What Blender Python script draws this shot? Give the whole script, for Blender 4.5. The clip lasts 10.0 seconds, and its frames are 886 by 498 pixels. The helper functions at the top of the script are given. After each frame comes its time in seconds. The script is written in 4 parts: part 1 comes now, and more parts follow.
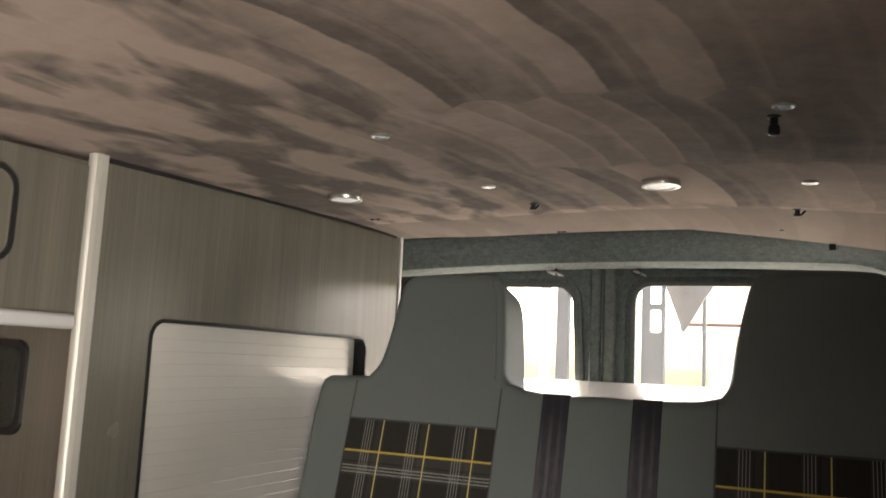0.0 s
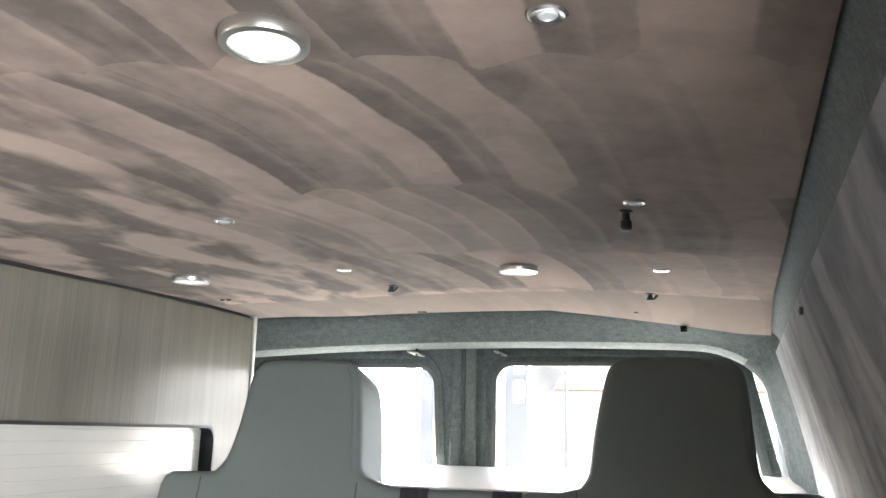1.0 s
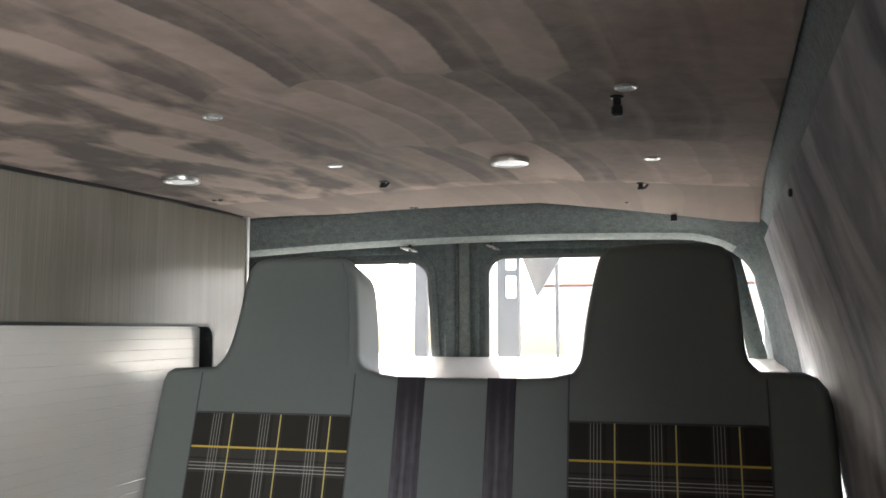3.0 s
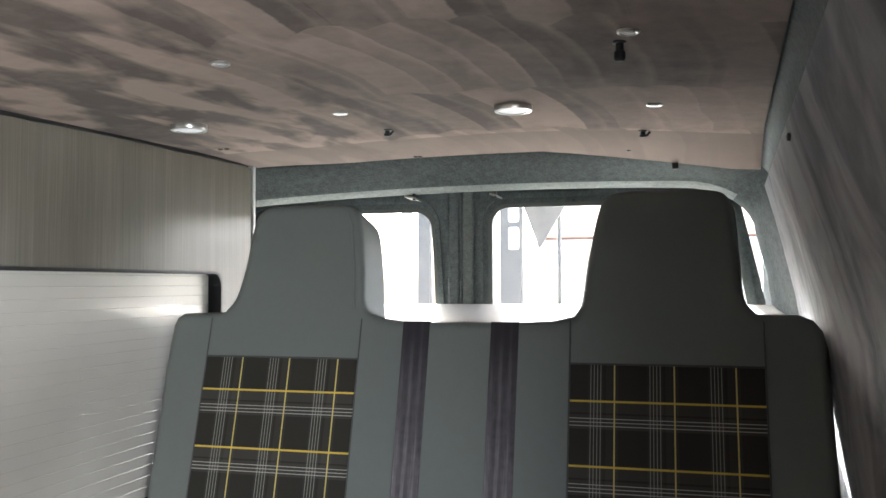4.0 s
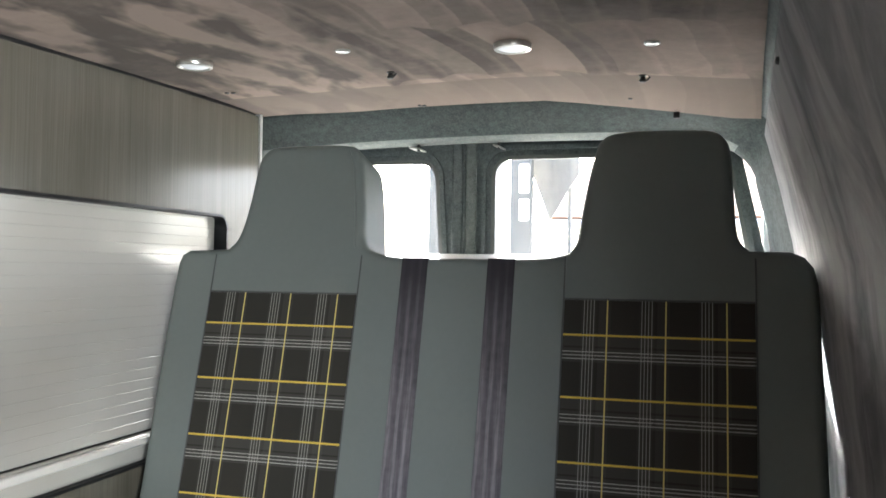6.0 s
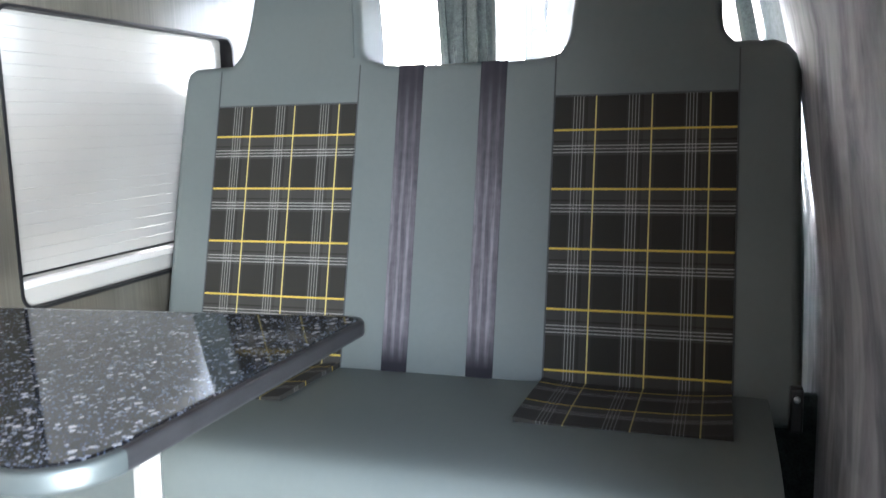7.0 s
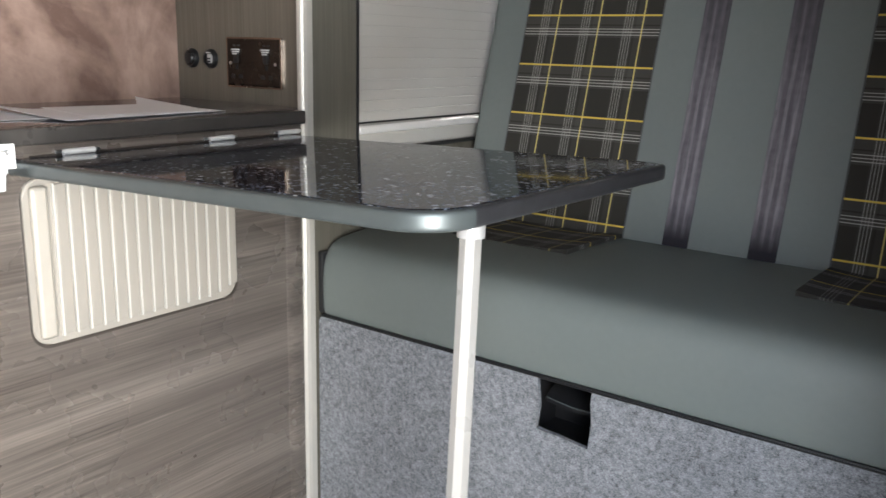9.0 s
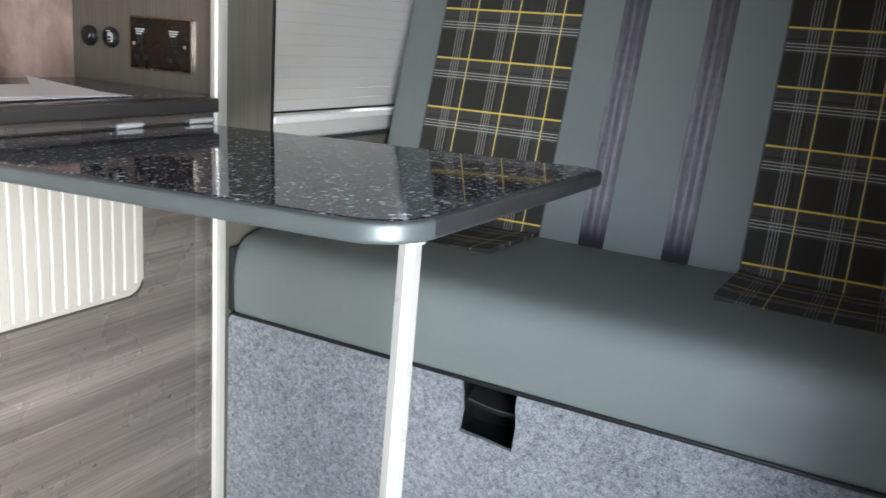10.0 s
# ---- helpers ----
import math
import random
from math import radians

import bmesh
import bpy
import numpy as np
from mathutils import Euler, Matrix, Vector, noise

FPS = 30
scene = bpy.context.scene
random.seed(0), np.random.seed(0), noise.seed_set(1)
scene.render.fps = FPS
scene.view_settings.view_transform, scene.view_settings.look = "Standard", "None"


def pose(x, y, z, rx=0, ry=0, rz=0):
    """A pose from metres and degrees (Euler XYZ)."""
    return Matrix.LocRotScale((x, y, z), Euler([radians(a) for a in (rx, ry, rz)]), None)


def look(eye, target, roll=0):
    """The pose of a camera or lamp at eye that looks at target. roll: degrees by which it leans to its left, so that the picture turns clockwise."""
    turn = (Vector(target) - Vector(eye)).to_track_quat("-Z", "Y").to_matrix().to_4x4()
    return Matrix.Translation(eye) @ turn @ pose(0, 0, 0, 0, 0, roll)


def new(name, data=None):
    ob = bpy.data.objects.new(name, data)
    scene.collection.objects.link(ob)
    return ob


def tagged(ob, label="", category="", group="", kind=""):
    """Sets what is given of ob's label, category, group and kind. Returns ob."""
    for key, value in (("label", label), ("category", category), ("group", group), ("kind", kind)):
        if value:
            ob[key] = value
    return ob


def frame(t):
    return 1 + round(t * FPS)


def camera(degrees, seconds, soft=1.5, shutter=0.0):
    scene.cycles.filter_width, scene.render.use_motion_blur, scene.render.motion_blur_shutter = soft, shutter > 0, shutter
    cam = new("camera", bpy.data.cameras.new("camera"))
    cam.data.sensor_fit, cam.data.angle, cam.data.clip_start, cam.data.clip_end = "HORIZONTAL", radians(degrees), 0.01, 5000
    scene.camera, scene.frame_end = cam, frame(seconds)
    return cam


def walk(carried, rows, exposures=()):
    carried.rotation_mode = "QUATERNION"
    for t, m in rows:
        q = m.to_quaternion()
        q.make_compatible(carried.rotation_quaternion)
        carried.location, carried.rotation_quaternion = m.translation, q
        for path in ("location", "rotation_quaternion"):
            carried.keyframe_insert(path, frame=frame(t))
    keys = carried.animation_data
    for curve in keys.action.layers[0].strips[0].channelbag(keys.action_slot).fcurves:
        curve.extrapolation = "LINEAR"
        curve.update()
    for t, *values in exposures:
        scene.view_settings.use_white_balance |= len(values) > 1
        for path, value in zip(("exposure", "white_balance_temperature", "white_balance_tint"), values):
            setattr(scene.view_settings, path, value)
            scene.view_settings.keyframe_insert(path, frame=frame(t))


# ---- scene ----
cam = camera(55.4, 10.0, shutter=0.2)
PATH = [
    (0, (-0.076, 0.020, 1.056), (-0.909, 1.819, 1.319), 2.7),
    (0.3, (-0.097, 0.081, 1.077), (-0.844, 1.9, 1.44), 2.5),
    (0.5, (-0.099, 0.083, 1.094), (-0.754, 1.931, 1.488), 2.1),
    (0.7, (-0.084, 0.096, 1.095), (-0.677, 1.96, 1.513), 1.6),
    (1, (-0.076, 0.072, 1.102), (-0.612, 1.952, 1.525), 1.4),
    (1.5, (-0.075, 0.073, 1.105), (-0.61, 1.954, 1.524), 1.3),
    (2, (-0.084, 0.068, 1.099), (-0.602, 1.955, 1.511), 1.1),
    (2.5, (-0.072, 0.06, 1.1), (-0.586, 1.961, 1.449), 0.5),
    (2.8, (-0.068, 0.083, 1.09), (-0.593, 1.999, 1.328), 0.2),
    (3, (-0.077, 0.069, 1.089), (-0.599, 1.99, 1.28), -0.1),
    (4.5, (-0.072, 0.042, 1.069), (-0.609, 1.967, 1.14), 0.2),
    (5, (-0.069, 0.039, 1.073), (-0.614, 1.962, 1.148), 0.7),
    (5.2, (-0.06, 0.037, 1.08), (-0.61, 1.958, 1.163), 0.7),
    (6.5, (-0.016, 0.009, 0.927), (-0.59, 1.923, 0.852), 0.2),
    (7, (0.036, -0.034, 0.897), (-0.583, 1.844, 0.599), -1.4),
    (7.2, (0.061, -0.044, 0.857), (-0.608, 1.813, 0.535), -1.5),
    (7.5, (0.086, -0.049, 0.819), (-0.729, 1.727, 0.396), -0.7),
    (7.7, (0.132, -0.054, 0.802), (-0.85, 1.634, 0.37), -0.3),
    (8, (0.183, -0.053, 0.808), (-0.92, 1.551, 0.347), 1.4),
    (8.2, (0.187, -0.075, 0.802), (-0.916, 1.528, 0.341), 1.5),
    (8.5, (0.181, -0.086, 0.794), (-0.964, 1.489, 0.335), 1.3),
    (9, (0.045, -0.167, 0.807), (-1.103, 1.403, 0.34), 1.4),
    (9.2, (-0.001, -0.182, 0.79), (-1.165, 1.378, 0.33), 1.7),
    (9.5, (-0.065, -0.181, 0.794), (-1.132, 1.44, 0.307), 2.7),
    (10, (-0.032, -0.17, 0.819), (-0.942, 1.542, 0.33), 4.2),
]
EXPOSURES = [
    (0.0, 2.8, 6700, 11), (0.5, 3.65, 6550, 12), (1.0, 3.9, 5800, 8), (2.0, 3.78, 5800, 7), (2.5, 3.6, 5850, 7), (3.0, 3.1, 5950, 9), (4.5, 3.35, 5800, 7), (5.2, 3.4, 5800, 6),
    (6.5, 3.7, 5800, 6), (7.0, 4.25, 5400, 8), (7.5, 4.1, 5400, 8), (8.0, 3.95, 5850, 12), (8.5, 3.75, 5850, 11), (9.0, 3.25, 5900, 10), (9.2, 3.15, 5880, 9), (9.5, 3.35, 5750, 8), (10.0, 3.6, 5550, 8)]
walk(cam, [(t, look(eye, target, roll)) for t, eye, target, roll in PATH], EXPOSURES)

# ---------------------------------------------------------------- world and light
SUN_WAY = Vector((0.31, -0.90, -0.56)).normalized()
world = bpy.data.worlds.new("sky")
scene.world = world
world.use_nodes = True
wn = world.node_tree
wn.nodes.clear()
sky = wn.nodes.new("ShaderNodeTexSky")
sky.sky_type = 'NISHITA'
sky.sun_disc = False
sky.sun_elevation = math.asin(-SUN_WAY.z)
sky.sun_rotation = math.atan2(-SUN_WAY.x, -SUN_WAY.y)
sky.air_density, sky.dust_density = 0.55, 7.0
bg = wn.nodes.new("ShaderNodeBackground")
bg.inputs["Strength"].default_value = 0.15
wo = wn.nodes.new("ShaderNodeOutputWorld")
wn.links.new(sky.outputs[0], bg.inputs[0])
wn.links.new(bg.outputs[0], wo.inputs[0])
sun_data = bpy.data.lights.new("sun", 'SUN')
sun_data.energy, sun_data.angle, sun_data.color = 4.6, radians(0.5), (1.0, 0.95, 0.87)
sun = new("sun", sun_data)
sun.matrix_world = look((0, 0, 6), Vector((0, 0, 6)) + SUN_WAY)

def sky_lamp(name, eye, target, wide, high, watts, colour):
    """An added area lamp that stands in for daylight through an opening of the van."""
    d = bpy.data.lights.new(name, 'AREA')
    d.shape, d.size, d.size_y, d.energy, d.color = 'RECTANGLE', wide, high, watts, colour
    new(name, d).matrix_world = look(eye, target)


# added lamps outside the unseen sliding door: pale sky above, warm yard bounce below
sky_lamp("sliding_door_sky", (0.44, -0.42, 1.00), (-1.0, -0.32, 0.70), 0.96, 0.56, 2.1, (0.95, 0.975, 0.975))
sky_lamp("sliding_door_yard", (0.44, -0.42, 0.38), (-1.0, -0.74, 0.16), 0.96, 0.64, 7.0, (0.975, 0.94, 0.85))

# ---------------------------------------------------------------- materials
class Nodes:
    """A small helper that builds one node material."""

    def __init__(self, name):
        self.m = bpy.data.materials.new(name)
        self.m.use_nodes = True
        self.t = self.m.node_tree
        self.t.nodes.clear()
        self.out = self.t.nodes.new("ShaderNodeOutputMaterial")
        self.b = self.t.nodes.new("ShaderNodeBsdfPrincipled")
        self.t.links.new(self.b.outputs[0], self.out.inputs[0])

    def put(self, sock, v):
        if isinstance(v, bpy.types.NodeSocket):
            self.t.links.new(v, sock)
        elif v is not None:
            if isinstance(v, (tuple, list)) and sock.type == 'RGBA' and len(v) == 3:
                v = (*v, 1.0)
            sock.default_value = v

    def coord(self, which="Object"):
        return self.t.nodes.new("ShaderNodeTexCoord").outputs[which]

    def mapping(self, vec, loc=(0, 0, 0), rot=(0, 0, 0), scale=(1, 1, 1)):
        n = self.t.nodes.new("ShaderNodeMapping")
        self.put(n.inputs["Vector"], vec)
        n.inputs["Location"].default_value = loc
        n.inputs["Rotation"].default_value = [radians(a) for a in rot]
        n.inputs["Scale"].default_value = scale
        return n.outputs[0]

    def noise(self, vec, scale, detail=4.0, rough=0.55, dist=0.0, color=False):
        n = self.t.nodes.new("ShaderNodeTexNoise")
        self.put(n.inputs["Vector"], vec)
        n.inputs["Scale"].default_value = scale
        n.inputs["Detail"].default_value = detail
        n.inputs["Roughness"].default_value = rough
        n.inputs["Distortion"].default_value = dist
        return n.outputs["Color" if color else "Fac"]

    def voronoi(self, vec, scale, out="Color", feature='F1', rnd=1.0):
        n = self.t.nodes.new("ShaderNodeTexVoronoi")
        n.feature = feature
        self.put(n.inputs["Vector"], vec)
        n.inputs["Scale"].default_value = scale
        n.inputs["Randomness"].default_value = rnd
        return n.outputs[out]

    def math(self, op, a, b=None, c=None, clamp=False):
        n = self.t.nodes.new("ShaderNodeMath")
        n.operation, n.use_clamp = op, clamp
        for i, v in enumerate((a, b, c)):
            if v is not None:
                self.put(n.inputs[i], v)
        return n.outputs[0]

    def ramp(self, fac, *stops):
        n = self.t.nodes.new("ShaderNodeValToRGB")
        self.put(n.inputs[0], fac)
        els = n.color_ramp.elements
        while len(els) < len(stops):
            els.new(0.5)
        for e, (p, c) in zip(els, stops):
            e.position = p
            e.color = (c, c, c, 1) if isinstance(c, (int, float)) else (*c, 1)
        return n.outputs[0]

    def mix(self, fac, a, b, mode='MIX'):
        n = self.t.nodes.new("ShaderNodeMix")
        n.data_type, n.blend_type = 'RGBA', mode
        self.put(n.inputs[0], fac)
        self.put(n.inputs[6], a)
        self.put(n.inputs[7], b)
        return n.outputs[2]

    def split(self, vec):
        n = self.t.nodes.new("ShaderNodeSeparateXYZ")
        self.put(n.inputs[0], vec)
        return n.outputs

    def add(self, a, b, mode='ADD'):
        n = self.t.nodes.new("ShaderNodeVectorMath")
        n.operation = mode
        self.put(n.inputs[0], a)
        if mode == 'SCALE':
            n.inputs[3].default_value = b
        else:
            self.put(n.inputs[1], b)
        return n.outputs[0]

    def bump(self, height, strength=0.3, distance=0.002):
        n = self.t.nodes.new("ShaderNodeBump")
        n.inputs["Strength"].default_value = strength
        n.inputs["Distance"].default_value = distance
        self.put(n.inputs["Height"], height)
        self.put(self.b.inputs["Normal"], n.outputs[0])

    def done(self, base, rough=0.5, metal=0.0, **more):
        self.put(self.b.inputs["Base Color"], base)
        self.put(self.b.inputs["Roughness"], rough)
        self.put(self.b.inputs["Metallic"], metal)
        for k, v in more.items():
            self.put(self.b.inputs[k.replace("_", " ")], v)
        return self.m


def plain(name, base, rough=0.5, metal=0.0, vary=0.15, scale=60, bump=0.05, fixed=False, spread=0.2, **more):
    """A nearly plain paint, plastic or metal, with faint mottling and wear."""
    n = Nodes(name)
    c = n.t.nodes.new("ShaderNodeNewGeometry").outputs["Position"] if fixed else n.coord()
    f = n.noise(c, scale, 5)
    dark = tuple(v * (1 - vary) for v in base)
    light = tuple(min(1, v * (1 + vary)) for v in base)
    col = n.mix(f, dark, light)
    r = n.math('ADD', n.math('MULTIPLY', n.noise(c, scale * 0.3, 3), spread), rough - spread / 2, clamp=True)
    if bump:
        n.bump(n.noise(c, scale * 6, 3), bump, 0.001)
    return n.done(col, r, metal, **more)


def voro1d(n, w, out="Color", feature='F1'):
    v = n.t.nodes.new("ShaderNodeTexVoronoi")
    v.voronoi_dimensions, v.feature = '1D', feature
    if feature == 'SMOOTH_F1':
        v.inputs["Smoothness"].default_value = 0.22
    n.put(v.inputs["W"], w)
    v.inputs["Scale"].default_value = 1.0
    return v.outputs[out]


def suede(name, dark, light, row=0.36, start=0.96, freq=15.0, bow=0.05):
    """Suede cloth whose nap was brushed by hand in rows of bowed strokes across x, along y; blotchy where it was rubbed."""
    n = Nodes(name)
    c = n.coord()
    warp = n.add(n.add(n.noise(c, 2.2, 2, color=True), (-0.5, -0.5, -0.5)), 0.05, 'SCALE')
    fuzz = n.add(n.add(n.noise(c, 55, 4, 0.7, color=True), (-0.5, -0.5, -0.5)), 0.008, 'SCALE')
    p = n.split(n.add(n.add(c, warp), fuzz))
    cap = n.math('SUBTRACT', n.math('FRACT', n.math('MULTIPLY', p[0], freq * 0.62)), 0.5)
    cap = n.math('ADD', n.math('MULTIPLY', n.math('MULTIPLY', cap, cap), -0.10), n.math('MULTIPLY', n.math('SUBTRACT', n.noise(n.mapping(c, scale=(1.0, 0.5, 1.0)), 5.5, 2), 0.5), 0.16))
    r = n.math('DIVIDE', n.math('SUBTRACT', n.math('ADD', p[1], cap), start), row)
    step = n.math('FLOOR', r)
    rest = n.math('SUBTRACT', 1.0, n.math('SUBTRACT', r, step))
    arc = n.math('MULTIPLY', n.math('POWER', rest, 2.4), n.math('ADD', bow * 0.6, n.math('MULTIPLY', n.noise(n.mapping(c, loc=(7, 2, 0)), 2.6, 1), bow * 0.9)))
    w = n.math('ADD', n.math('MULTIPLY', n.math('ADD', p[0], arc), freq), n.math('MULTIPLY', step, 7.37))
    inside = n.math('ADD', n.math('SUBTRACT', w, voro1d(n, w, "W")), 0.5, clamp=True)
    tone = n.ramp(n.split(voro1d(n, w, "Color", 'SMOOTH_F1'))[0], (0.22, 0.08), (0.45, 0.42), (0.62, 0.62), (0.80, 0.95))
    crest = n.ramp(inside, (0.0, 0.0), (0.72, 0.05), (0.94, 0.42), (1.0, 0.22))
    stroke = n.math('SUBTRACT', n.math('ADD', tone, crest), n.math('MULTIPLY', n.math('SUBTRACT', 1.0, rest), 0.12), clamp=True)
    worn = n.math('MULTIPLY', n.ramp(rest, (0.0, 0.6), (0.10, 1.0), (0.93, 1.0), (1.0, 0.6)), n.ramp(n.noise(c, 7.0, 3, 0.6), (0.36, 0.62), (0.56, 1.0)))
    stroke = n.math('ADD', 0.44, n.math('MULTIPLY', n.math('SUBTRACT', stroke, 0.44), worn))
    cloud = n.ramp(n.noise(n.mapping(c, rot=(0, 0, -14), scale=(1.0, 0.38, 1.0)), 11.0, 3.0, 0.5, 0.35), (0.44, 0.05), (0.50, 0.46), (0.55, 0.92))
    mott = n.noise(c, 34, 5, 0.7)
    rubbed = n.ramp(n.math('ADD', n.math('MULTIPLY', n.split(c)[0], -1.0), n.math('MULTIPLY', n.noise(c, 3.0, 2), 0.4)), (0.72, 0.16), (0.94, 0.85))
    faint = n.ramp(n.noise(n.mapping(c, loc=(3, 1, 0)), 2.6, 2), (0.40, 0.8), (0.56, 1.0))
    last = n.math('GREATER_THAN', p[1], start + 2.1 * row)
    mixed = n.math('ADD', n.math('MULTIPLY', stroke, n.math('SUBTRACT', 1.0, rubbed)), n.math('MULTIPLY', cloud, rubbed))
    faint = n.math('MULTIPLY', faint, n.ramp(n.math('ADD', n.split(c)[0], 0.5), (0.20, 1.0), (0.45, 0.62)))
    mixed = n.math('ADD', 0.5, n.math('MULTIPLY', n.math('SUBTRACT', mixed, 0.5), faint))
    mixed = n.math('ADD', mixed, n.math('MULTIPLY', n.math('SUBTRACT', mott, 0.5), 0.40), clamp=True)
    mixed = n.math('ADD', mixed, n.math('MULTIPLY', n.math('SUBTRACT', n.noise(c, 13, 4, 0.6), 0.5), 0.34), clamp=True)
    mixed = n.math('ADD', n.math('MULTIPLY', mixed, n.math('SUBTRACT', 1.0, n.math('MULTIPLY', last, 0.8))), n.math('MULTIPLY', last, 0.26), clamp=True)
    mixed = n.ramp(mixed, (0.12, 0.0), (0.86, 1.0))
    col = n.mix(mixed, dark, light)
    col = n.mix(n.math('MULTIPLY', n.noise(c, 260, 3), 0.25), col, (0.5, 0.5, 0.5), 'OVERLAY')
    n.bump(n.noise(c, 500, 2), 0.25, 0.0008)
    return n.done(col, 0.95, 0.0, Sheen_Weight=0.06, Sheen_Roughness=0.45, Specular_IOR_Level=0.1)


def smoky_suede(name, dark, light, turn, stretch=0.16, scale=11.0):
    """Suede cloth with soft smoky streaks that run up the wall, broken by blotches."""
    n = Nodes(name)
    c = n.coord()
    warp = n.add(n.add(n.noise(c, 3.0, 3, color=True), (-0.5, -0.5, -0.5)), 0.20, 'SCALE')
    v = n.mapping(n.mapping(n.add(c, warp), rot=(turn, 0, 0)), scale=(0.3, 1.0, stretch))
    streak = n.ramp(n.noise(v, scale, 4, 0.5, 0.5), (0.43, 0.0), (0.50, 0.5), (0.57, 1.0))
    cloud = n.ramp(n.noise(c, 5.0, 5, 0.6, 0.8), (0.38, 0.0), (0.60, 1.0))
    mott = n.noise(c, 40, 5, 0.7)
    f = n.math('ADD', n.math('MULTIPLY', streak, 0.48), n.math('MULTIPLY', cloud, 0.55))
    f = n.math('ADD', f, n.math('MULTIPLY', n.math('SUBTRACT', mott, 0.5), 0.4), clamp=True)
    col = n.mix(f, dark, light)
    col = n.mix(n.math('MULTIPLY', n.noise(c, 260, 3), 0.25), col, (0.5, 0.5, 0.5), 'OVERLAY')
    n.bump(n.noise(c, 500, 2), 0.25, 0.0008)
    return n.done(col, 0.95, 0.0, Sheen_Weight=0.25, Sheen_Roughness=0.45, Specular_IOR_Level=0.1)


def carpet(name, dark, light, strength=0.8, fine=1.0, crisp=0.16):
    n = Nodes(name)
    c = n.coord()
    speck = n.noise(c, 170 * fine, 4, 0.75)
    clump = n.noise(c, 42 * fine, 4, 0.65)
    big = n.noise(c, 7, 3)
    f = n.math('ADD', n.math('MULTIPLY', speck, 0.62), n.math('MULTIPLY', clump, 0.38))
    f = n.ramp(f, (0.5 - crisp, 0.0), (0.5 + crisp, 1.0))
    f = n.math('ADD', f, n.math('MULTIPLY', n.math('SUBTRACT', big, 0.5), 0.35), clamp=True)
    col = n.mix(f, dark, light)
    n.bump(speck, strength * 0.5, 0.003)
    return n.done(col, 0.97, 0.0, Sheen_Weight=0.06, Specular_IOR_Level=0.1)


def laminate(name, axis, dark, mid, light, rough=0.30, gloss=0.8, span=0.18):
    """Wood-grain laminate: long fine streaks along one axis."""
    n = Nodes(name)
    c = n.coord()
    k = {'x': (1, 60, 60), 'y': (60, 1, 60), 'z': (60, 60, 1)}[axis]
    warp = n.add(n.add(n.noise(c, 3, 2, color=True), (-0.5, -0.5, -0.5)), 0.009, 'SCALE')
    w = n.add(c, warp)
    fine = n.noise(n.mapping(w, scale=tuple(v * 5.0 if v > 1 else 3.0 for v in k)), 1.0, 3, 0.6)
    mid_f = n.noise(n.mapping(w, scale=tuple(v * 1.1 for v in k)), 1.0, 4, 0.6)
    broad = n.noise(n.mapping(w, scale=tuple(v * 0.16 for v in k)), 1.0, 3, 0.5)
    side = tuple(0.0016 if v > 1 else 0.0 for v in k)
    dash = [n.ramp(n.noise(n.mapping(v, scale=tuple(q * 3.2 if q > 1 else (13.0 if axis == 'z' else 4.0) for q in k)), 1.0, 2, 0.5), (0.58, 0.0), (0.68, 1.0)) for v in (w, n.add(w, side))]
    patch = n.ramp(n.noise(n.mapping(w, scale=tuple(v * 0.3 for v in k)), 1.0, 2), (0.42, 0.15), (0.60, 1.0))
    f = n.math('ADD', n.math('MULTIPLY', fine, 0.44), n.math('MULTIPLY', mid_f, 0.30))
    f = n.math('ADD', f, n.math('MULTIPLY', broad, 0.34))
    f = n.math('ADD', f, n.math('MULTIPLY', n.math('MULTIPLY', n.math('SUBTRACT', dash[1], dash[0]), patch), 0.045))
    col = n.ramp(f, (0.56 - span, dark), (0.56, mid), (0.56 + span, light))
    r = n.math('ADD', n.math('MULTIPLY', n.noise(c, 9, 3), 0.10), rough - 0.05)
    return n.done(col, r, 0.0, Specular_IOR_Level=gloss)


def leather(name, base):
    n = Nodes(name)
    c = n.coord()
    big = n.noise(c, 4, 3)
    col = n.mix(n.math('ADD', n.math('MULTIPLY', big, 0.5), n.math('MULTIPLY', n.noise(c, 90, 3), 0.4)),
                tuple(v * 0.86 for v in base), tuple(v * 1.12 for v in base))
    cells = n.voronoi(c, 900, "Distance", 'DISTANCE_TO_EDGE')
    soft = n.noise(c, 14, 3)
    h = n.math('ADD', n.math('MULTIPLY', n.ramp(cells, (0.0, 0.0), (0.12, 1.0)), 0.12), n.math('MULTIPLY', soft, 1.3))
    n.bump(h, 0.25, 0.003)
    return n.done(col, n.math('ADD', n.math('MULTIPLY', big, 0.12), 0.44), 0.0, Specular_IOR_Level=0.45)


def stripe(n, x, period, at, half):
    """1 within half of `at` in every period of x."""
    m = n.math('MODULO', n.math('SUBTRACT', x, at - period * 20.5), period)
    return n.math('LESS_THAN', n.math('ABSOLUTE', n.math('SUBTRACT', m, period / 2)), half)


